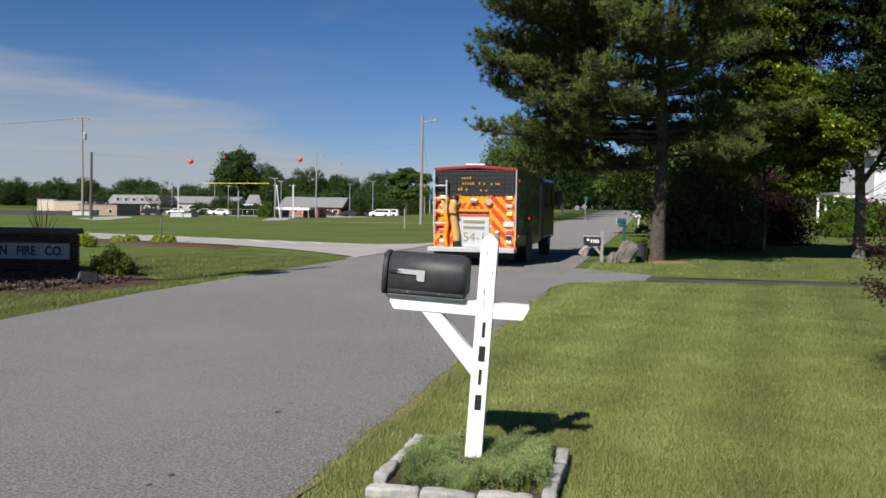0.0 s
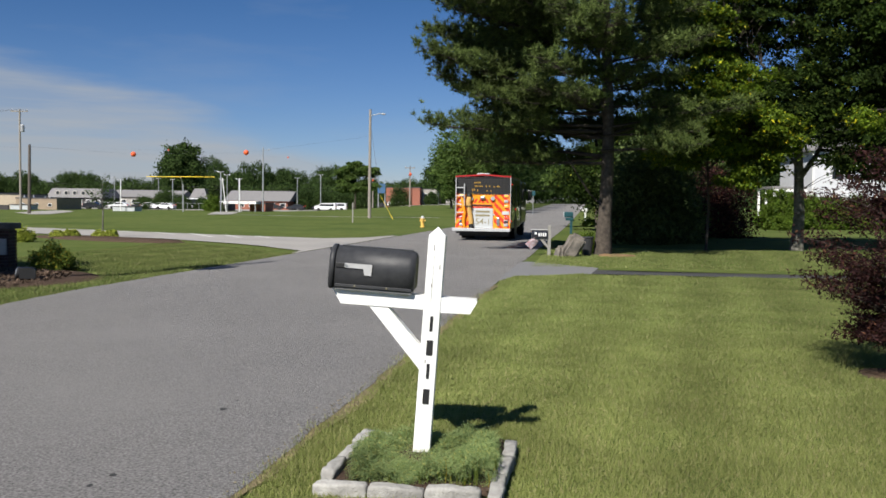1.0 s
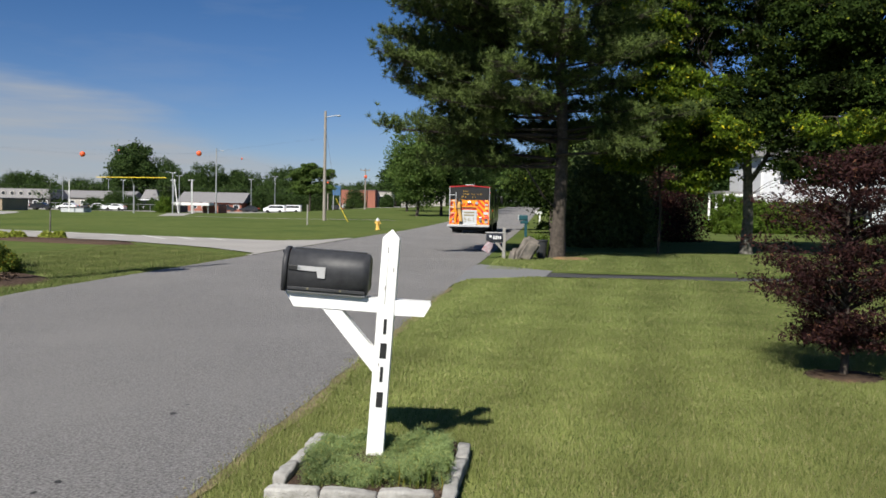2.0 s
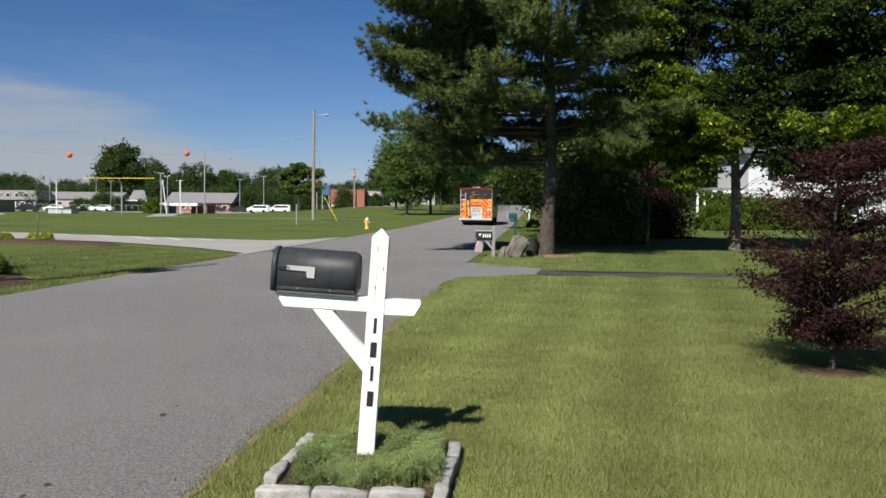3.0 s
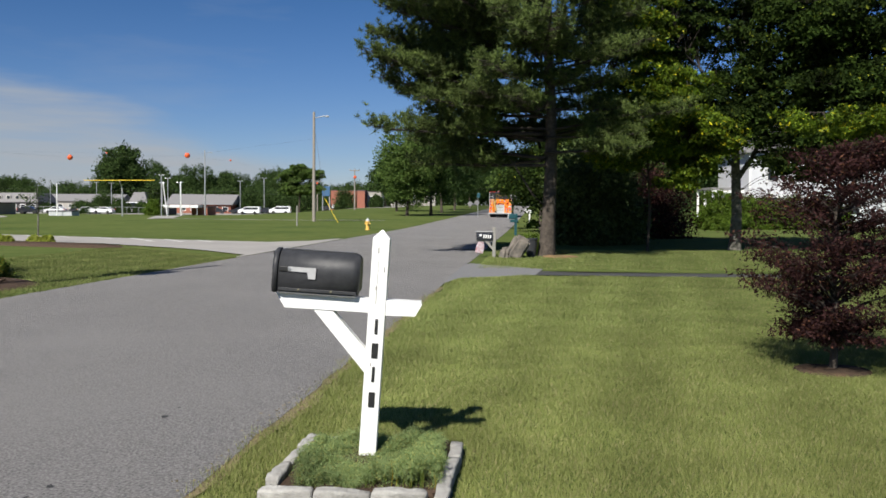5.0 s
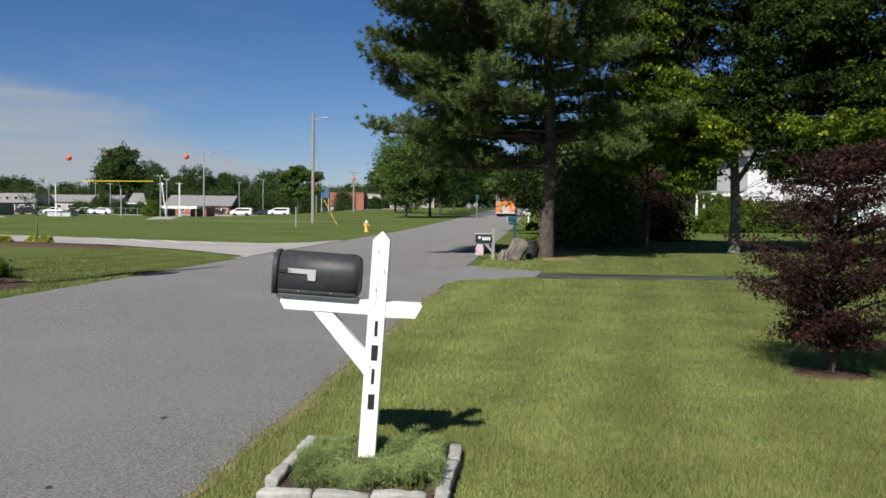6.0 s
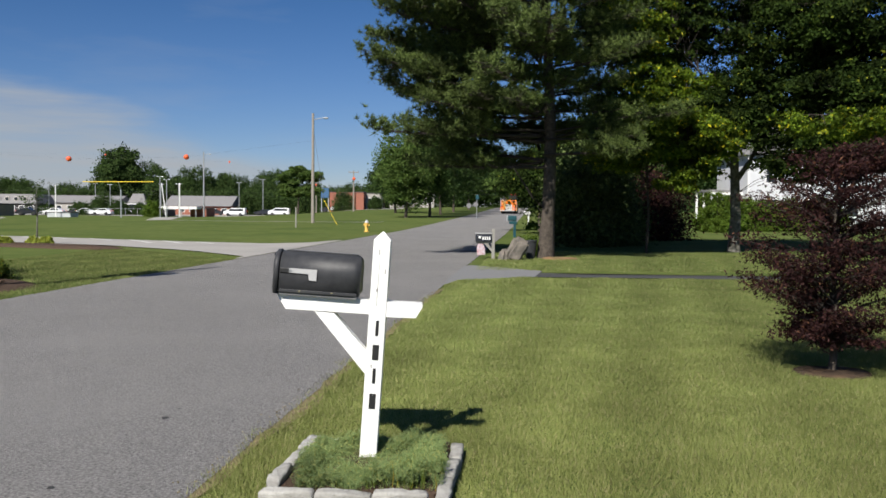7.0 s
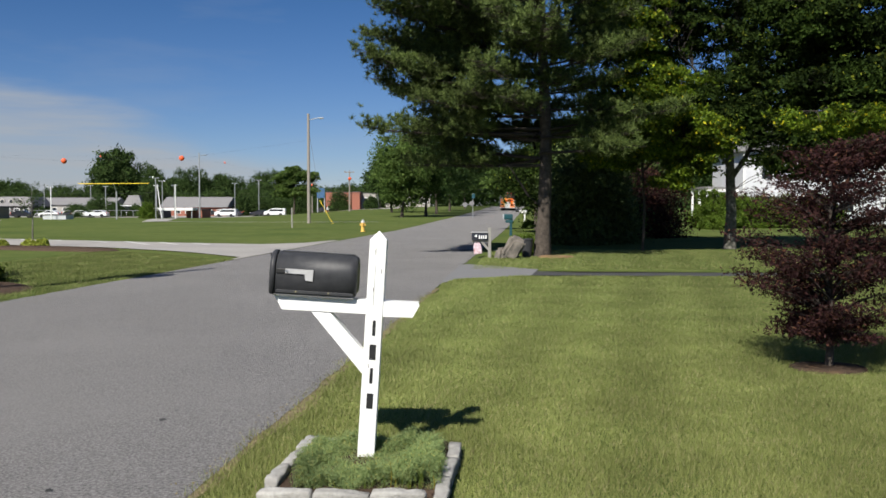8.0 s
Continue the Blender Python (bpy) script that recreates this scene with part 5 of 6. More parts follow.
# ---- poles and cables ----
def make_pole(name, x, y, h, r, material, label, lamp=False, arm=0.0, can=False, group="", lean=(0, 0)):
    h -= min(0.0, gz(x, y))
    t = thing(name, pose(x, y, gz(x, y), lean[0], lean[1], 0), label, "pole", group)
    part("shaft", rod((0, 0, -0.1), (0, 0, h), r, r * 0.7, 10), material, t)
    if lamp:
        a = part("lamp_arm", rod((0, 0, h - 0.55), (1.0, -0.1, h - 0.35), 0.035), GALV, t)
        part("lamp_head", ball((1.15, -0.1, h - 0.4), 0.15, squash=(1.4, 0.8, 0.6)), LAMP_WHITE, a)
    if arm:
        a = part("crossarm", box((0, -0.1, h - 0.3), (arm, 0.1, 0.12), 0.01), POLE_WOOD, t)
        for k in range(3):
            part("insulator", lathe([(0.05, 0), (0.07, 0.1), (0.03, 0.2)], 8, m=Matrix.Translation((arm * (k - 1) * 0.45, -0.1, h - 0.24))), STEEL, a)
    if can:
        part("transformer", lathe([(0.22, 0), (0.25, 0.05), (0.25, 0.8), (0.2, 0.88), (0.06, 0.95)], 14, m=Matrix.Translation((r + 0.25, -0.1, h - 2.9))), GALV, t, "grey transformer can")
    return t


make_pole("utility_pole", -11.4, 76.3, 9.5, 0.15, POLE_WOOD, "weathered wooden pole with a street lamp", lamp=True)
make_pole("utility_pole", -61.3, 108.5, 12.7, 0.16, POLE_WOOD, "tall pale wooden utility pole with a transformer", arm=2.2, can=True)
make_pole("utility_pole", -43.7, 78.8, 6.4, 0.16, DARK_POLE, "short dark wooden utility pole", lean=(0, 0.9))
make_pole("utility_pole", -14.5, 141, 6.6, 0.13, POLE_WOOD, "wooden utility pole behind the field", arm=1.6)
make_pole("light_pole", -41.1, 150, 10.6, 0.13, GALV, "tall grey light pole beside the field", lamp=True, group="light poles")
make_pole("utility_pole", -27.8, 191, 6.8, 0.13, POLE_WOOD, "wooden utility pole behind the field", arm=1.6)
for px_, py_, ph in ((-62.1, 140, 4.5), (-39.2, 190, 7.1), (-85.7, 190, 6.0), (-48.6, 150, 6.3), (-50.0, 158, 6.0), (-47.2, 156, 5.2), (-44.4, 190, 6.4), (-70.5, 185, 5.6), (-57.5, 178, 5.6), (-78.0, 196, 6.0)):
    t = make_pole("light_pole", px_, py_, ph, 0.09, GALV if py_ != 140 else WHITE, "grey parking light pole with twin heads", group="light poles")
    ph -= min(0.0, gz(px_, py_))
    for s in (-1, 1):
        part("lamp_head", box((s * 0.42, 0, ph), (0.32, 0.22, 0.13), 0.03), LAMP_WHITE, t)
    part("lamp_arm", box((0, 0, ph - 0.02), (0.8, 0.06, 0.06)), GALV, t)
for x0, x1 in ((-44.4, -45.1), (-42.2, -42.25)):
    t = thing("field_post", pose(x0, 140, gz(x0, 140)), "leaning white metal field post", "post", "field posts")
    part("shaft", rod((0, 0, -0.1), (x1 - x0, 0, 5.6), 0.085, 0.08, 10), WHITE, t)
t = thing("wooden_stake", pose(-10.8, 64.0, 0), "thin grey wooden stake on the grass", "stake")
part("shaft", box((0, 0, 0.75), (0.09, 0.09, 1.5), 0.01), GREY_WOOD, t)
t = thing("guy_wire_guard", pose(-9.4, 73.0, 0), "yellow plastic guard on a guy wire", "guard")
part("guard", rod((0.55, 0, 0), (-0.75, 1.2, 2.1), 0.018, seg=8), YELLOW, t)
part("wire", rod((-0.75, 1.2, 2.1), (-1.95, 3.25, 8.2), 0.012, seg=5), WIRE, t)


def cable(points, r, label, sag=0.0):
    lim = Limbs(5)
    pts = []
    for p, q in zip(points, points[1:]):
        for k in range(9):
            u = k / 8
            c = Vector(p).lerp(Vector(q), u)
            c.z -= sag * 4 * u * (1 - u)
            pts.append(c)
    lim.add(pts, [r] * len(pts))
    return tagged(part("cable", lim.mesh("cable"), WIRE), label, "cable")


def marker_ball(x, y, z, r):
    t = thing("marker_ball", pose(x, y, z), "round orange aerial marker ball on a cable", "marker ball", "aerial marker balls")
    part("shell", ball((0, 0, 0), r, sub=3), ORANGE_BALL, t, smooth=True)
    part("seam", lathe([(r * 0.9, -0.012), (r * 1.025, -0.012), (r * 1.025, 0.012), (r * 0.9, 0.012)], 28), ORANGE_BALL, t)


for p in ((-40.65, 95, 6.43), (-27.92, 95, 6.74)):
    marker_ball(*p, 0.29)
cable([(-43.7, 78.9, 6.25), (-40.65, 95, 6.43), (-27.92, 95, 6.74), (-11.4, 76.4, 7.3)], 0.004, "thin black overhead cable with marker balls")
marker_ball(-14.41, 140.7, 5.95, 0.26)
for p in ((-73.58, 190.7, 12.23), (-46.65, 190.7, 10.86), (-27.77, 190.7, 6.05)):
    marker_ball(*p, 0.2)
cable([(-120, 190.7, 12.6), (-73.58, 190.7, 12.23), (-46.65, 190.7, 10.86), (-27.77, 190.7, 6.05), (-14.41, 140.7, 5.95), (20, 155, 7)], 0.004, "thin black overhead cable")
for z in (3.6, 4.3):
    cable([(-100, 188, z + 0.5), (-85.7, 188.5, z), (-57.5, 178.3, z), (-39.2, 189.6, z), (-14.5, 141.2, z), (30, 170, z + 1)], 0.011, "dark overhead service cable", 0.3)
for dx in (-0.9, 0, 0.9):
    cable([(-160, 118, 11.0 + dx * 0.2), (-61.3 + dx, 108.4, 12.6)], 0.008, "thin black power cable", 1.2)


def make_goal():
    t = thing("goal_post", pose(-40.9, 110, 0), "yellow goal crossbar on a grey centre post", "goal post")
    part("post", rod((0, 0.9, -0.5), (0, 0.9, 3.4), 0.09), GALV, t)
    part("neck", rod((0, 0.9, 3.4), (0, 0, 4.32), 0.07), GALV, t)
    part("crossbar", rod((-4.45, 0, 4.33), (4.45, 0, 4.40), 0.048), YELLOW, t, "yellow painted crossbar")


make_goal()


# ---- station sign and planting on the left ----
def make_sign_wall():
    t = thing("brick_sign_wall", pose(-10.85, 18.68, 0, 0, 0, 7.0), "dark brick sign wall with a grey lettered panel", "sign")
    part("core", box((-2.3, 0.22, 0.46), (4.58, 0.36, 0.94)), MORTAR, t)
    part("cap", box((-2.3, 0.22, 1.00), (4.76, 0.56, 0.13), 0.015), CAP, t, "dark cast stone cap")
    panel = part("panel", box((-1.84, 0.012, 0.54), (3.6, 0.09, 0.36), 0.008), SIGN_PANEL, t, "grey stone lettered panel")
    me_all = Matrix.Rotation(radians(90), 4, "X")
    ob = lettering("EN   FIRE   CO.", 0.29, 0.006, Matrix.Translation((0, -0.036, 0.545)) @ me_all @ Matrix.Diagonal((0.84, 1, 1, 1)), BLACK, panel, bold=0.008)
    ob.data.transform(Matrix.Translation((-0.17 - max(v.co.x for v in ob.data.vertices), 0, 0)))
    # bricks of the face and of the free end share one mesh
    bm = box((0, 0, 0), (0.205, 0.06, 0.062), 0.006)
    brick = bpy.data.meshes.new("brick")
    bm.to_mesh(brick)
    bm.free()
    brick.materials.append(BRICK)
    for c in range(12):
        z = 0.045 + c * 0.0745
        for k in range(12):
            x = -0.11 - k * 0.2175 - (0.108 if c % 2 else 0)
            if 0.36 < z < 0.77 and x < -0.10:
                if x < -0.26:
                    continue
            o = part("brick", brick, BRICK, t)
            o.location = (x, 0.045, z)
        if c % 2:
            o = part("brick", brick, BRICK, t)
            o.matrix_basis = pose(-0.0545, 0.045, z) @ Matrix.Diagonal((0.49, 1, 1, 1))
        for k in range(2):
            o = part("brick", brick, BRICK, t)
            o.matrix_basis = pose(-0.03, 0.14 + k * 0.2175, z, 0, 0, 90)


make_sign_wall()


def mound(name, outline_fn, h, material, label, n=40):
    """A low heaped bed: rings that shrink and rise to the middle."""
    bm = bmesh.new()
    rings = []
    for s, z in ((1, -0.01), (0.93, h * 0.7), (0.6, h), (0.25, h * 1.1)):
        ring = []
        for k in range(n):
            x, y = outline_fn(2 * math.pi * k / n, s)
            ring.append(bm.verts.new((x, y, z + (0.02 * noise.noise((x * 3, y * 3, 0)) if s < 1 else 0))))
        rings.append(ring)
    for a, b in zip(rings, rings[1:]):
        for k in range(n):
            j = (k + 1) % n
            bm.faces.new((a[k], a[j], b[j], b[k]))
    bm.faces.new(rings[-1])
    return tagged(part(name, bm, material, None, smooth=True), label, "mulch bed", kind="structure")


mound("mulch_bed", lambda a, s: (-11.5 + s * 3.35 * math.cos(a) * (1 + 0.12 * math.sin(2 * a)), 16.5 + s * 2.8 * math.sin(a)), 0.07, MULCH, "brown bark mulch bed before the sign wall")
mound("mulch_bed", lambda a, s: (-15.4 + s * 3.7 * math.cos(a) - s * 0.3 * math.sin(a), 33.4 + s * 1.2 * math.sin(a) - s * 1.4 * math.cos(a)), 0.09, MULCH, "brown bark mulch bed beside the drive")
mound("mulch_ring", lambda a, s: (4.02 + s * 0.40 * math.cos(a), 8.95 + s * 0.34 * math.sin(a)), 0.03, SOIL, "bare mulch ring under the red maple")
mound("mulch_ring", lambda a, s: (3.8 + s * 0.6 * math.cos(a), 28.4 + s * 0.45 * math.sin(a)), 0.06, NEEDLE_LITTER, "dry orange needle litter under the pine")


def chips():
    """Loose bark chips on the bed before the wall."""
    rng = np.random.default_rng(8)
    a, s = rng.uniform(0, 2 * math.pi, 5200), np.sqrt(rng.uniform(0, 0.9, 5200))
    c = np.stack([-11.5 + s * 3.1 * np.cos(a), 16.5 + s * 2.65 * np.sin(a), np.full(5200, 0.085)], 1)
    v, f = blades(rng, c, 0.085, 0.04, 0.7)
    tagged(part("bark_chips", mesh_from("bark_chips", v, f), CHIP), "scattered brown bark chips", "mulch", kind="stuff")


chips()
make_bush("shrub", -9.85, 18.7, 0.44, 0.42, 0.55, SHRUB, "green and yellow shrub beside the sign wall", 41, 150, 60, 0.07, loose=0.1, ragged=0.4)
make_bush("shrub", -17.35, 30.8, 0.36, 0.36, 0.5, HOSTA, "low green bush beside the drive", 42, 90, 50, 0.08)
make_bush("shrub", -12.2, 17.4, 0.35, 0.3, 0.5, SHRUB, "small yellow-green shrub before the sign wall", 43, 70, 40, 0.06)
for i, (hx, hy) in enumerate([(-17.6, 33.9), (-17.15, 34.1), (-16.2, 34.5), (-15.8, 34.7), (-19.4, 33.4)]):
    tagged(make_bush("hosta_plant", hx, hy, 0.3, 0.28, 0.26, HOSTA, "pale yellow-green hosta clump in the mulch", 44 + i, 60, 26, 0.12, 0.4), group="hostas in the bed")


def make_sapling():
    rng = np.random.default_rng(52)
    t = thing("sapling", pose(-16.3, 35.0, 0), "thin staked sapling with few dark leaves", "sapling")
    lim = Limbs(6)
    lim.add([(0, 0, 0), (0.02, 0, 1.0), (0, 0.02, 2.2)], [0.035, 0.03, 0.012])
    e = rng.normal(size=(14, 3)) * (0.28, 0.28, 0.3) + (0, 0, 1.65)
    for q in e:
        lim.add([(0, 0, q[2] - 0.2), tuple(q)], [0.01, 0.004])
    part("trunk", lim.mesh("trunk"), BARK_GREY, t)
    v, f = blades(rng, clumped(rng, e, 0.09, 20), 0.09, 0.05)
    part("foliage", mesh_from("foliage", v, f), OAK, t)
    t = thing("bare_shrub", pose(-12.1, 19.6, 0), "bare twiggy shrub behind the sign wall", "bush")
    lim = Limbs(5)
    for k in range(13):
        a, r = rng.uniform(0, 2 * math.pi), rng.uniform(0.1, 0.8)
        lim.add([(0, 0, 0), (r * 0.4 * math.cos(a), r * 0.3 * math.sin(a), 0.9), (r * math.cos(a), r * 0.6 * math.sin(a), rng.uniform(1.2, 1.85))], [0.013, 0.009, 0.004])
    part("branchwork", lim.mesh("branchwork"), RED_TWIG, t)


make_sapling()


def make_floodlight():
    t = thing("floodlight", pose(-9.05, 16.2, 0.02, 0, 0, 25) @ Matrix.Scale(0.8, 4), "dark ground floodlight aimed at the sign wall", "floodlight")
    part("stake", rod((0, 0, -0.03), (0, 0, 0.14), 0.03), BLACK_PLASTIC, t)
    part("housing", prism([(-0.16, 0.10), (0.17, 0.07), (0.2, 0.12), (0.2, 0.3), (0.15, 0.33), (-0.16, 0.36)], -0.14, 0.14), BLACK, t, "black ribbed housing")
    for k in range(5):
        part("cooling_rib", box((0.0 + k * 0.04, 0, 0.355 - k * 0.006), (0.012, 0.24, 0.035)), BLACK, t)
    ring = part("bezel", lathe([(0.1, -0.03), (0.145, -0.02), (0.15, 0.02), (0.13, 0.035)], 18, m=Matrix.Translation((-0.185, 0, 0.235)) @ Matrix.Rotation(radians(-80), 4, "Y")), BLACK_PLASTIC, t)
    part("lens", lathe([(0.12, 0.0), (0.125, 0.03), (0.07, 0.05)], 18, m=Matrix.Translation((-0.2, 0, 0.235)) @ Matrix.Rotation(radians(-80), 4, "Y")), LAMP_WHITE, ring, "pale glass lens")


make_floodlight()
# Unseen pole, added for its shadow; the three cans thicken that shadow.
t = make_pole("utility_pole", -10.42, 13.7, 9.4, 0.14, POLE_WOOD, "unseen wooden utility pole added to cast the shadow across the verge", can=True)
for a in (100, 220):
    part("transformer", lathe([(0.22, 0), (0.25, 0.05), (0.25, 0.8), (0.2, 0.88), (0.06, 0.95)], 14, m=Matrix.Translation((0.4 * math.cos(radians(a)), 0.4 * math.sin(radians(a)), 6.5))), GALV, t, "grey transformer can")
# This tree stands out of view, added only to darken the sign wall.
crown_tree("shade_tree", -15.6, 12.2, 8.0, 0.14, (5.6, 2.7, 2.3), 300, 110, 0.22, OAK, BARK, "unseen leafy tree added to shade the sign wall", 55, 0.3, 0.4, 8)


# ---- far side of the field ----
def make_building(name, x0, x1, y, depth, h, wall, label, roof=None, roof_h=0.0, over=0.3, windows=0, wz=1.2, ww=1.0, wh=1.0, mansard=False):
    cx, w = (x0 + x1) / 2, x1 - x0
    t = thing(name, pose(cx, y + depth / 2, gz(cx, y)), label, "building")
    part("wall", box((0, 0, h / 2), (w, depth, h)), wall, t)
    if roof:
        d2 = depth / 2 + over
        if mansard:
            bm = bmesh.new()
            lo = [bm.verts.new(p) for p in ((-w / 2 - over, -d2, h), (w / 2 + over, -d2, h), (w / 2 + over, d2, h), (-w / 2 - over, d2, h))]
            hi = [bm.verts.new(p) for p in ((-w / 2 + 0.7, -d2 + 1.2, h + roof_h), (w / 2 - 0.7, -d2 + 1.2, h + roof_h), (w / 2 - 0.7, d2 - 1.2, h + roof_h), (-w / 2 + 0.7, d2 - 1.2, h + roof_h))]
            bm.faces.new(lo)
            bm.faces.new(hi)
            for k in range(4):
                bm.faces.new((lo[k], lo[(k + 1) % 4], hi[(k + 1) % 4], hi[k]))
            part("roof", bm, roof, t, "grey sloping roof")
        else:
            bm = bmesh.new()
            a = [bm.verts.new((-w / 2 - over, yy, z)) for yy, z in ((-d2, h), (d2, h), (0, h + roof_h))]
            b = [bm.verts.new((w / 2 + over, yy, z)) for yy, z in ((-d2, h), (d2, h), (0, h + roof_h))]
            bm.faces.new(a)
            bm.faces.new(b)
            for k in range(3):
                bm.faces.new((a[k], a[(k + 1) % 3], b[(k + 1) % 3], b[k]))
            part("roof", bm, roof, t, "grey pitched roof")
    else:
        part("roof", box((0, 0, h + 0.06), (w + 0.15, depth + 0.15, 0.14)), CAP, t, "flat dark roof edge")
    for k in range(windows):
        x = -w / 2 + w * (k + 0.5) / windows
        win = part("window", box((x, -depth / 2 - 0.02, wz), (ww, 0.06, wh), 0.01), WHITE, t)
        part("pane", box((x, -depth / 2 - 0.06, wz), (ww * 0.82, 0.03, wh * 0.82)), GLASS_DARK, win)
    return t


make_building("tan_building", -93.6, -89.8, 150, 9, 2.75, PINK_WALL, "pale pinkish flat-roofed block across the field")
make_building("tan_building", -89.7, -84.0, 149, 9, 2.5, TAN_WALL, "low tan flat-roofed block across the field")
t = make_building("tan_building", -83.9, -76.6, 147, 9, 1.9, TAN_DARK, "low brown-tan flat-roofed block across the field", windows=3, wz=0.8, ww=0.7, wh=0.6)
for x in (-3.2, -2.4, -1.5, 0.6, 1.5):
    part("roof_vent", rod((x, -2.5, 1.9), (x, -2.5, 2.45 if x < 0 else 2.3), 0.16, seg=8), GALV, t)
m = make_building("mansard_building", -98.4, -86.2, 185, 9, 2.1, FENCE_DARK, "long building with a grey mansard roof", ROOF_GREY, 2.0, 0.4, 6, 1.1, 1.2, 1.2, True)
for k in range(5):
    d = part("dormer", lathe([(0.55, -0.35), (0.55, 0.25), (0.4, 0.3)], 16, m=Matrix.Translation((-3.8 + k * 1.9, -4.3, 3.1)) @ Matrix.Rotation(radians(90), 4, "X")), GREY_WALL, m, "round dormer window")
    part("pane", lathe([(0.36, 0), (0.36, 0.04), (0.2, 0.05)], 14, m=Matrix.Translation((-3.8 + k * 1.9, -4.6, 3.1)) @ Matrix.Rotation(radians(90), 4, "X")), GLASS_DARK, d)
make_building("long_building", -92.0, -75.0, 201, 9, 2.4, GREY_WALL, "long low building with a grey roof", ROOF_GREY, 1.7, 0.4, 7, 1.3, 1.2, 1.0)
make_building("small_building", -72.0, -68.2, 200, 7, 2.2, FENCE_DARK, "small dark building with a mansard roof", ROOF_GREY, 2.4, 0.3, 2, 1.1, 0.9, 0.9, True)
make_building("school_building", -60.3, -46.5, 190, 11, 1.9, FAR_BRICK, "brick building with a broad grey roof", ROOF_GREY, 2.3, 0.5, 6, 1.0, 1.3, 0.9)
make_building("brick_block", -46.6, -43.7, 161, 6, 1.45, FAR_BRICK, "low red brick block under a white canopy")
make_building("brick_block", -54.0, -51.8, 163, 6, 1.4, FENCE_DARK, "low dark block under a white canopy")
t = thing("canopy", pose(-48.8, 160, gz(-48.8, 160)), "white flat canopy on thin posts", "canopy")
part("slab", box((0, 0, 1.64), (8.3, 3.4, 0.5), 0.03), WHITE, t)
for x in (-3.9, -1.3, 1.3, 3.9):
    part("post", box((x, -1.4, 0.7), (0.12, 0.12, 1.45)), GALV, t)
make_building("brick_block", -26.0, -20.2, 200, 7, 4.4, FAR_BRICK, "red brick block behind the field")
make_building("brick_block", -17.1, -15.6, 171, 6, 3.4, FAR_BRICK, "red brick block behind the field")
make_building("grey_building", -15.6, -12.6, 175, 7, 3.1, GREY_WALL, "grey block building with a pale roof edge", windows=2, wz=1.6, ww=0.8, wh=1.4)
make_building("pale_building", -11.4, -2.0, 186, 7, 2.6, GREY_WALL, "long pale low building behind the roadside trees", ROOF_GREY, 1.4, 0.4, 5, 1.3, 0.9, 1.0)
make_building("storage_shed", -63.9, -60.2, 141, 3, 0.68, PANEL_WHITE, "low white storage box by the field")
make_building("storage_shed", -80.9, -77.8, 140, 3, 0.75, PANEL_WHITE, "low white storage box by the field")
t = thing("billboard", pose(-24.4, 180, 0), "blue billboard on posts behind the field", "billboard")
part("board", box((0, 0, 4.2), (1.6, 0.2, 2.0), 0.02), BLUE_SIGN, t)
for x in (-0.7, 0.7):
    part("post", box((x, 0.15, 2.4), (0.14, 0.12, 5.0)), GALV, t)
t = thing("dark_fence", pose(-92, 125, gz(-92, 125)), "low dark board fence across the field", "fence")
for k in range(40):
    part("board", box((-20 + k, 0, 0.33), (0.985, 0.08, 0.72)), FENCE_DARK, t)
for k in range(21):
    part("post", box((-20.5 + k * 2, 0.1, 0.36), (0.12, 0.12, 0.8)), FENCE_DARK, t)
t = thing("chain_fence", pose(-58, 176, gz(-58, 176)), "grey chain-link fence before the car park", "fence")
for k in range(13):
    part("post", rod((-30 + k * 2.4, 0, -0.1), (-30 + k * 2.4, 0, 1.3), 0.04, seg=6), GALV, t)
part("rail", rod((-30, 0, 1.28), (-1.2, 0, 1.28), 0.03, seg=6), GALV, t)
for i, (bx, by, r, h) in enumerate([(-51.7, 155.5, 1.5, 2.8), (-66, 178, 2.2, 3.0), (-62, 180, 2.0, 2.4), (-70, 170, 1.6, 2.0), (-30, 232, 3.0, 5.0), (-36, 236, 2.8, 4.6), (-20, 176, 2.0, 4.2), (-13.4, 172, 1.2, 2.6), (-83, 182, 1.6, 1.8), (-44, 196, 2.2, 4.6), (-40.5, 197, 2.4, 5.2), (-36, 199, 2.2, 4.4), (-32, 200, 2.4, 5.0), (-90, 192, 2.0, 2.4), (-86.5, 191, 1.8, 2.0), (-79, 190, 2.0, 2.6), (-75, 190, 1.8, 3.4), (-73, 188, 2.2, 4.6)]):
    make_bush("far_bush", bx, by, r, r, h, HEDGE if i == 0 else FAR_LEAF, "leafy bush beside the far buildings", 140 + i, 110, 50, 0.32)


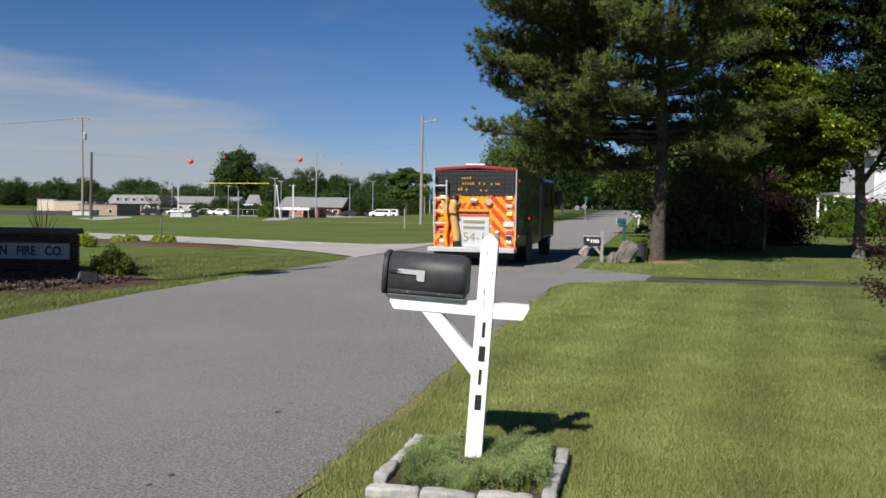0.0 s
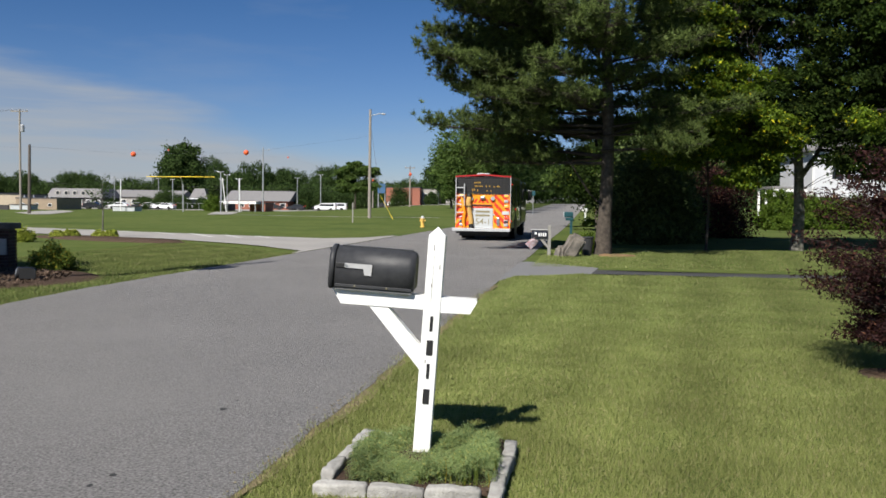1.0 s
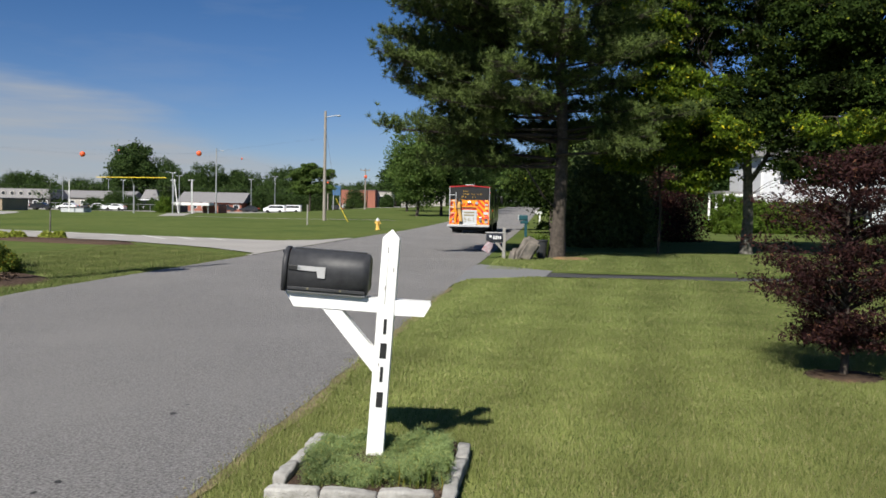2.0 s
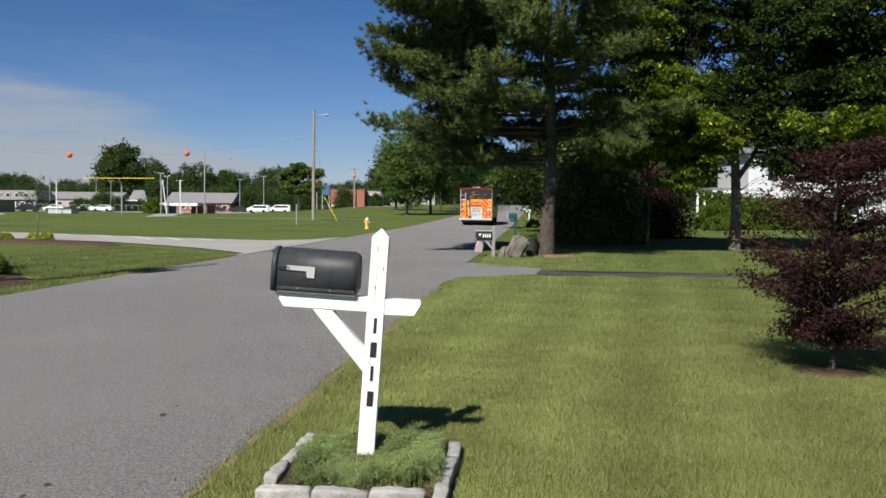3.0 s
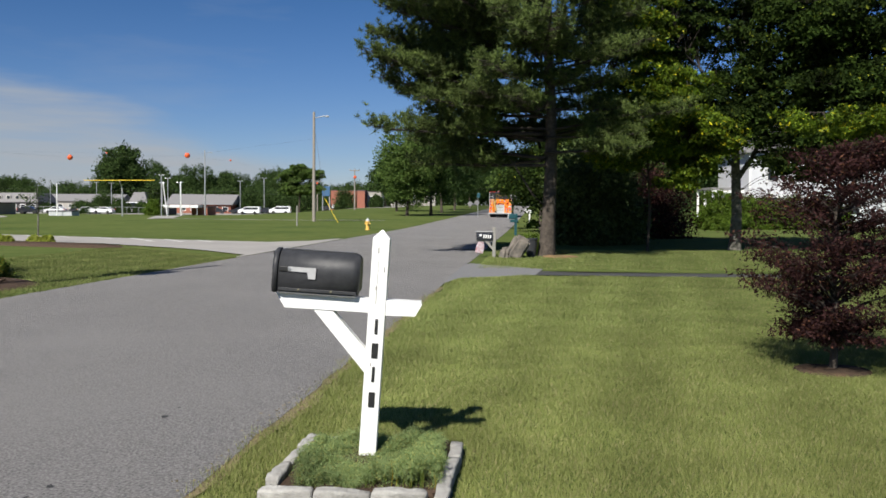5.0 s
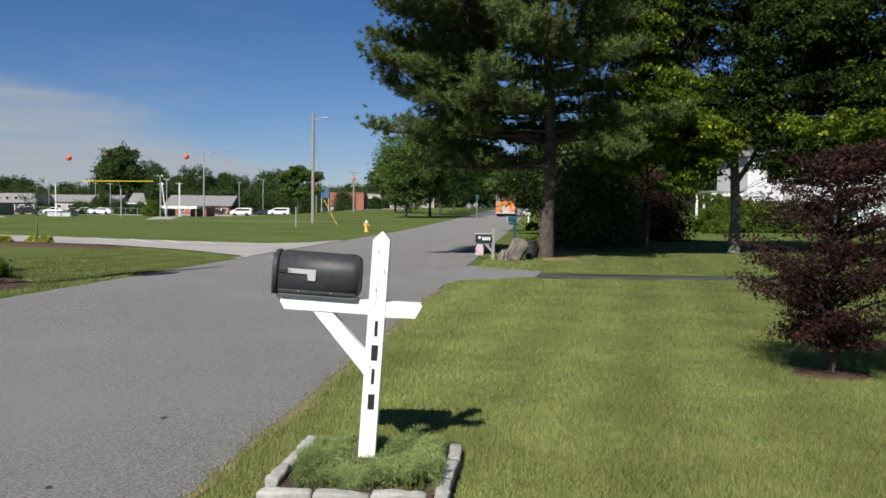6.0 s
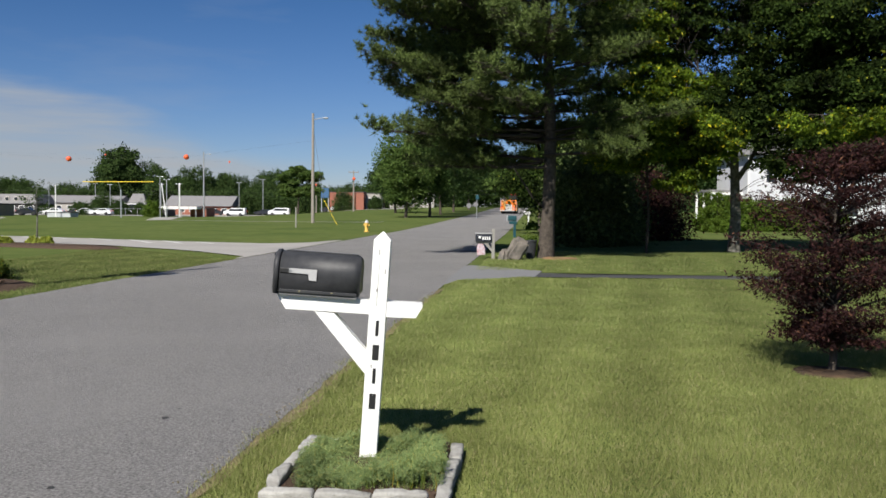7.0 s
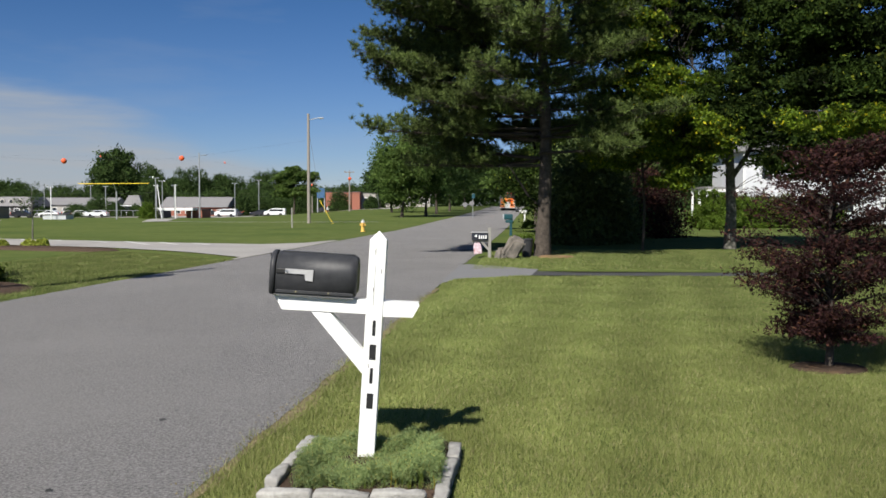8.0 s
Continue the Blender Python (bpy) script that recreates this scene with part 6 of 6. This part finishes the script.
def make_vehicle(name, x, y, yaw, length, width, height, paint, label, kind="car"):
    t = thing(name, pose(x, y, gz(x, y), 0, 0, yaw), label, "van" if kind == "van" else "car")
    L, h = length / 2, height
    if kind == "van":
        o = [(-L, 0.3), (L, 0.3), (L, 0.95), (L - 0.75, 1.1), (L - 1.35, h - 0.1), (L - 1.7, h), (-L + 0.1, h), (-L, h - 0.1)]
        glass = [(L - 1.0, 1.0), (L - 1.4, h - 0.16), (-L + 0.3, h - 0.16), (-L + 0.3, 1.0)]
    else:
        o = [(-L, 0.3), (L, 0.3), (L, 0.75), (L - 1.1, 0.92), (L - 1.8, h), (-L + 1.1, h), (-L + 0.3, 0.95), (-L, 0.85)]
        glass = [(L - 1.35, 0.95), (L - 1.85, h - 0.08), (-L + 1.15, h - 0.08), (-L + 0.6, 0.95)]
    bm = prism(o, -width / 2, width / 2)
    bmesh.ops.bevel(bm, geom=[e for e in bm.edges if abs(e.verts[0].co.y - e.verts[1].co.y) < 0.01], offset=0.06, segments=2, affect="EDGES")
    part("body", bm, paint, t)
    for s in (-1, 1):
        part("side_window", prism(glass, s * (width / 2 - 0.02), s * (width / 2 + 0.008)), GLASS_DARK, t)
        for a in (-L + 0.9, L - 0.9):
            w = part("wheel", lathe([(0.2, -0.11), (0.32, -0.11), (0.34, -0.06), (0.34, 0.06), (0.32, 0.11), (0.2, 0.11)], 16, m=Matrix.Translation((a, s * (width / 2 - 0.1), 0.34)) @ Matrix.Rotation(radians(90), 4, "X")), TYRE, t)
            part("rim", rod((a, s * (width / 2 + 0.005), 0.34), (a, s * (width / 2 - 0.15), 0.34), 0.2, seg=12), STEEL, w)
        part("headlamp", box((L - 0.05, s * width * 0.36, 0.72), (0.16, 0.3, 0.16), 0.03), LAMP_WHITE, t)
        part("tail_lamp", box((-L + 0.03, s * width * 0.42, 0.85), (0.1, 0.16, 0.3), 0.02), CHEV_RED, t)
    return t


make_vehicle("parked_van", -34.0, 181, 180, 4.3, 1.8, 1.6, CAR_WHITE, "white passenger van parked across the field", "van")
MOVING_VAN = make_vehicle("moving_van", -34.7, 177, 180, 4.3, 1.8, 1.6, CAR_WHITE, "white passenger van rolling across the car park", "van")
make_vehicle("camper_van", -64.5, 183, 180, 6.5, 2.2, 2.3, CAR_WHITE, "white camper van parked by the field", "van")
for i, (vx, vy, paint, lab) in enumerate([(-69.2, 170, CAR_WHITE, "white car parked by the field"), (-66.0, 169, CAR_WHITE, "white car parked by the field"), (-71.8, 172, CAR_DARK, "dark car parked by the field"),
                                          (-48.5, 186, CAR_DARK, "dark car parked before the brick building"), (-44.0, 187, CAR_DARK, "dark car parked before the brick building"), (-39.0, 190, CAR_DARK, "dark car parked before the trees"),
                                          (-76.0, 160, CAR_DARK, "dark car parked by the tan building"), (-73.5, 165, CAR_WHITE, "pale car parked by the tan building"), (-24.0, 185, CAR_DARK, "dark car parked under the billboard"), (-21.2, 180, CAR_WHITE, "white car parked under the billboard")]):
    make_vehicle("parked_car", vx, vy, 180 if i % 3 else 8, 4.0, 1.7, 1.35, paint, lab)
flat_polygon("field_pad", [(-27.7, 81.2), (-25.9, 83.1), (-32.2, 109.6), (-34.2, 105)], 0.0, LOT, "pale concrete pad in the field", "paving")
flat_polygon("field_path", [(-25.6, 81.7), (-19.2, 79.3), (-13.8, 78.6), (-5.5, 80.2), (-5.5, 80.9), (-13.8, 79.3), (-19.2, 80.0), (-25.6, 82.4)], -0.004, LOT, "thin pale worn path across the field", "path")
flat_polygon("field_drive", [(-46.7, 81.5), (-41.4, 75.0), (-40.4, 76.2), (-46.0, 92.0), (-52.8, 104.3), (-54, 104)], -0.004, LOT, "pale paved strip beside the field", "paving")
flat_polygon("car_park", [(-130, 166), (-8, 166), (-8, 184), (-46, 189.8), (-60, 226), (-130, 226)], -0.004, LOT, "pale far car park", "car park")

# worn white parking lines and tar spots
for xa, ya, xb, yb in ((-10.8, 38.2, -9.7, 36.6), (-12.5, 39.0, -11.0, 36.6), (-14.3, 39.8, -12.25, 36.7), (-16.4, 40.7, -14.7, 38.7), (-18.4, 41.4, -17.3, 40.2), (-20.4, 42.3, -19.0, 40.8)):
    flat_polygon("parking_line", [(xa - 0.11, ya), (xa + 0.11, ya), (xb + 0.11, yb), (xb - 0.11, yb)], 0.026, WORN_LINE, "worn white parking line", "road marking")
rng_spot = random.Random(12)
for i, (sx, sy, sr) in enumerate([(-2.17, 6.75, 0.026), (-2.15, 7.05, 0.014), (-2.3, 5.05, 0.02), (-2.35, 4.85, 0.018), (-0.95, 11.0, 0.03)]):
    pts = [(sx + sr * rng_spot.uniform(0.6, 1.3) * math.cos(a) * 1.2, sy + sr * rng_spot.uniform(0.6, 1.3) * math.sin(a) * 1.6) for a in [k * math.pi / 5 for k in range(10)]]
    flat_polygon("tar_spot", pts, 0.008, TAR_AND_SHADOW, "small dark tar spot on the road", "stain")


# two round plates on one post by the far verge, seen from behind
t = thing("road_sign", pose(3.6, 97.0, gz(3.6, 97.0)), "grey backs of two round road plates on a post", "road sign")
part("post", rod((0.1, 0, -0.1), (0.1, 0, 2.7), 0.035, seg=8), GALV, t)
part("rail", box((-0.4, 0, 1.5), (1.3, 0.05, 0.05)), GALV, t)
part("name_plate", box((0.15, -0.02, 2.4), (0.34, 0.04, 0.5), 0.01), TEAL, t)
for x, z in ((-0.78, 1.46), (-0.02, 1.6)):
    part("plate", lathe([(0.27, -0.01), (0.27, 0.01), (0.25, 0.012)], 18, m=Matrix.Translation((x, -0.05, z)) @ Matrix.Rotation(radians(90), 4, "X")), SIGN_BACK, t)


# ---- far woods ----
def woods(name, spans, spacing, leaf, material, label, seed):
    """A joined far belt of single crowns; spans: x0, x1, y0, y1, height left, height right."""
    rng = np.random.default_rng(seed)
    cs = []
    for x0, x1, y0, y1, h0, h1 in spans:
        n = max(3, int(abs(x1 - x0) / spacing * 4.4))
        for u in (np.arange(n) + rng.uniform(0, 1, n)) / n:
            x, y = x0 + (x1 - x0) * u, rng.uniform(y0, y1)
            h = (h0 + (h1 - h0) * u) * rng.uniform(0.62, 1.08)
            cr = rng.uniform(0.6, 1.15) * spacing * 0.75
            k = int(26 * h * cr / (leaf * 8))
            d = rng.normal(size=(k, 3))
            d /= np.linalg.norm(d, axis=1)[:, None]
            wav = np.array([1 + 0.3 * noise.noise(Vector(q) * 2.2 + Vector((x, 0, 0))) for q in d])
            cs.append(d * (rng.uniform(0.72, 1, k) * wav)[:, None] * (cr, cr, h * 0.42) + (x, y, h * 0.58 + gz(x, y)))
            k2 = k // 3
            cs.append(np.stack([x + rng.normal(size=k2) * cr * 0.6, np.full(k2, y), rng.uniform(0, 0.5, k2) * h + gz(x, y)], 1))
    c = clumped(rng, np.concatenate(cs), leaf * 0.7, 9)
    c[:, 2] = np.maximum(c[:, 2], 0.1)
    v, f = blades(rng, c, leaf, leaf * 0.6, 0.1)
    tagged(part(name, mesh_from(name, v, f), material), label, "woods", kind="stuff")


woods("far_woods", [(-270, -134, 285, 310, 10.5, 10.0), (-134, -118, 285, 310, 9.5, 7.5), (-118, -98, 280, 305, 10, 14.5), (-98, -86, 270, 300, 15.5, 16), (-86, -50, 270, 300, 13.5, 13),
                    (-50, -38, 270, 300, 12.5, 9.5), (-38, 10, 270, 300, 9.5, 8.5), (-130, -20, 240, 262, 6.5, 6.5)], 6.0, 0.5, FAR_LEAF, "dark green belt of far woods", 201)
woods("roadside_woods", [(6, 70, 205, 225, 11, 14), (24, 60, 150, 165, 12, 14), (30, 110, 92, 104, 13, 16)], 6.0, 0.55, OAK, "dark green woods behind the road and house", 202)
crown_tree("tall_tree", -85.3, 232, 17.5, 0.5, (10.5, 5.8, 6.6), 190, 70, 0.75, FAR_LEAF, BARK, "tall spreading tree above the far woods", 210, 0.2, 0.85, 8)
crown_tree("tall_tree", -98, 262, 15, 0.5, (9, 6.5, 5.5), 150, 60, 0.8, FAR_LEAF, BARK, "dark tree in front of the far woods", 211, 0.2, 0.9, 8)
crown_tree("tall_tree", -15.5, 225, 11, 0.4, (7, 3.5, 4.5), 110, 60, 0.6, FAR_LEAF, BARK, "dark tree behind the brick blocks", 212, 0.2, 0.8, 8)
crown_tree("tall_tree", -9, 215, 10, 0.4, (6.2, 3.2, 4.2), 110, 60, 0.6, FAR_LEAF, BARK, "dark tree behind the brick blocks", 213, 0.2, 0.8, 8)
crown_tree("tall_tree", -67, 205, 8, 0.3, (4.6, 3.4, 3.2), 100, 60, 0.5, FAR_LEAF, BARK, "dark tree among the far buildings", 214, 0.2, 0.7, 8)


# ---- lawn grass ----
def grass(name, zones, material, label, seed):
    """zones: x left (fn of y), x right (fn of y), y0, y1, blades a square metre, height, width."""
    rng = np.random.default_rng(seed)
    vs = []
    for xl, xr, y0, y1, dens, h, w in zones:
        ym = (y0 + y1) / 2
        n = int(dens * (xr(ym) - xl(ym)) * (y1 - y0))
        y = rng.uniform(y0, y1, n)
        x = np.array([xl(b) for b in y]) + rng.uniform(0, 1, n) * np.array([xr(b) - xl(b) for b in y])
        ok = ~((x > -1.03 + 0.11 * (y - 4.9)) & (x < 0.05 + 0.1 * (y - 4.8)) & (y > 4.86) & (y < 6.05))
        x, y = x[ok], y[ok]
        k = len(x)
        tall = h * rng.uniform(0.55, 1.35, k) * np.array([1 + 0.5 * noise.noise((a * 1.3, b * 1.3, 5)) for a, b in zip(x, y)])
        az = rng.uniform(0, 2 * math.pi, k)
        dx, dy = np.cos(az) * w / 2, np.sin(az) * w / 2
        la, ll = rng.uniform(0, 2 * math.pi, k), tall * rng.uniform(0.1, 0.9, k)
        z = np.full(k, -0.012)
        vs.append(np.stack([np.stack([x - dx, y - dy, z], 1), np.stack([x + dx, y + dy, z], 1), np.stack([x + np.cos(la) * ll, y + np.sin(la) * ll, z + tall], 1)], 1))
    v = np.concatenate(vs).reshape(-1, 3)
    tagged(part(name, mesh_from(name, v, np.arange(len(v)).reshape(-1, 3)), material), label, "grass", kind="stuff")


EDGE = lambda y: -1.92 + 0.108 * y + road_edge(y) + 0.10 * noise.noise((y * 1.9, 4.4, 0)) + 0.05 * noise.noise((y * 7, 2.2, 0))
grass("lawn_grass", [(EDGE, lambda y: 5.0, -3.0, 3.2, 1500, 0.045, 0.009), (EDGE, lambda y: 0.62 * y + 0.3, 3.2, 7.0, 11000, 0.036, 0.005), (EDGE, lambda y: 0.6 * y, 7.0, 12.0, 7600, 0.034, 0.007), (EDGE, lambda y: min(0.58 * y, 11), 12.0, 18.2, 3600, 0.034, 0.010),
                     (lambda y: 0.02 if y < 18.5 else 0.29 * (y - 18.5) if y < 19.9 else 0.4 + 1.8 * (y - 19.9), lambda y: 11.5, 18.2, 20.7, 1700, 0.045, 0.014)], BLADE, "mown lawn grass beside the road", 301)
grass("verge_grass", [(lambda y: left_edge(y) - 0.2 - 4.5 * min(1, (y - 10) / 5), lambda y: left_edge(y) - 0.04 + road_edge(y + 500), 10.5, 27.0, 800, 0.045, 0.013),
                      (lambda y: -15.5 + 0.1 * y, lambda y: min(-10.5 + 0.108 * y, -6.6 - 1.15 * (y - 27.5)), 20.0, 33.4, 700, 0.03, 0.015), (lambda y: 0.95 + 0.108 * (y - 24), lambda y: 15.0, 23.0, 33.0, 500, 0.045, 0.016)], BLADE, "rough verge grass by the road", 302)
grass("edge_tufts", [(lambda y: EDGE(y) - 0.09 - 0.05 * noise.noise((y * 11, 6.1, 0)), lambda y: EDGE(y) + 0.14, 3.0, 16.0, 800, 0.062, 0.006)], BLADE, "longer grass tufts along the road edge", 303)
# A cast shadow beside the second mailbox, painted as a flat dark polygon.
flat_polygon("tar_patch", [(0.05, 32.6), (0.5, 32.2), (1.0, 31.9), (1.3, 31.9), (1.35, 33.0), (0.95, 33.3), (0.6, 33.2), (0.25, 33.6), (0.45, 33.0)], 0.009, TAR_AND_SHADOW, "dark tapering shadow painted on the road", "stain")


def edge_gravel():
    """Loose grit and dry bits along the broken road edge."""
    rng = np.random.default_rng(310)
    n = 1200
    y = rng.uniform(2.5, 17.0, n)
    x = np.array([-2.0 + 0.108 * b + road_edge(b) for b in y]) + rng.normal(size=n) * 0.07
    v, f = blades(rng, np.stack([x, y, np.full(n, 0.012)], 1), 0.018, 0.012, 0.5)
    tagged(part("edge_gravel", mesh_from("edge_gravel", v, f), DRY_EDGE), "loose grit along the broken road edge", "gravel", kind="stuff")


edge_gravel()



# ---- movement ----
ENGINE_ROWS = [(0.0, -2.2, 25.1, 7.4), (0.5, -1.43, 31.4, 7.0), (1.0, -0.72, 38.2, 6.2), (1.5, 0.1, 45.3, 6.4), (2.0, 0.88, 52.4, 6.4), (3.5, 3.3, 74.0, 6.4),
               (4.0, 4.2, 81.2, 6.4), (4.5, 5.15, 88.3, 6.4), (6.0, 7.95, 112.0, 6.4), (6.5, 8.75, 120.0, 6.4), (7.0, 9.6, 128.5, 6.4), (7.5, 10.4, 136.5, 6.4), (8.0, 11.2, 144.0, 6.4)]
VAN_ROWS = [(0.0, -43.0), (1.0, -43.7), (2.0, -45.0), (3.5, -46.9), (4.5, -47.9), (6.5, -51.2), (8.0, -53.2)]
BAG_ROWS = [(0.0, 62, 20), (0.5, 75, 30), (1.0, 85, 10), (1.5, 80, -20), (2.0, 60, 0), (3.5, 12, 14), (4.5, 20, 5), (6.0, 10, -10), (6.5, -12, -12), (7.0, -8, 6), (8.0, -14, -8)]


def motions():
    rows = []
    for t, x, y, head in ENGINE_ROWS:
        climb = math.degrees(math.atan2(gz(x + 0.8, y + 7.2) - gz(x, y + 1.5), 5.7))
        rows.append((t, pose(x, y, gz(x, y + 2.4) + 0.004 - 2.4 * math.tan(radians(climb)), climb, 0, -head)))
    walk(ENGINE, rows)
    ts = [r[0] for r in ENGINE_ROWS]
    far = np.concatenate([[0], np.cumsum([math.dist(a[1:3], b[1:3]) for a, b in zip(ENGINE_ROWS, ENGINE_ROWS[1:])])])
    for w in WHEELS:
        p = w.location.copy()
        walk(w, [(k / FPS, pose(p.x, p.y, p.z, -math.degrees(np.interp(k / FPS, ts, far) / 0.52))) for k in range(0, 8 * FPS + 1)])
    walk(MOVING_VAN, [(t, pose(x * 0.812, 177, gz(x * 0.812, 177), 0, 0, 180)) for t, x in VAN_ROWS])
    walk(SWING_BAG, [(t, pose(-0.42, -0.06, 0.50, 0.4 * a, a * 0.5, b)) for t, a, b in BAG_ROWS])


motions()
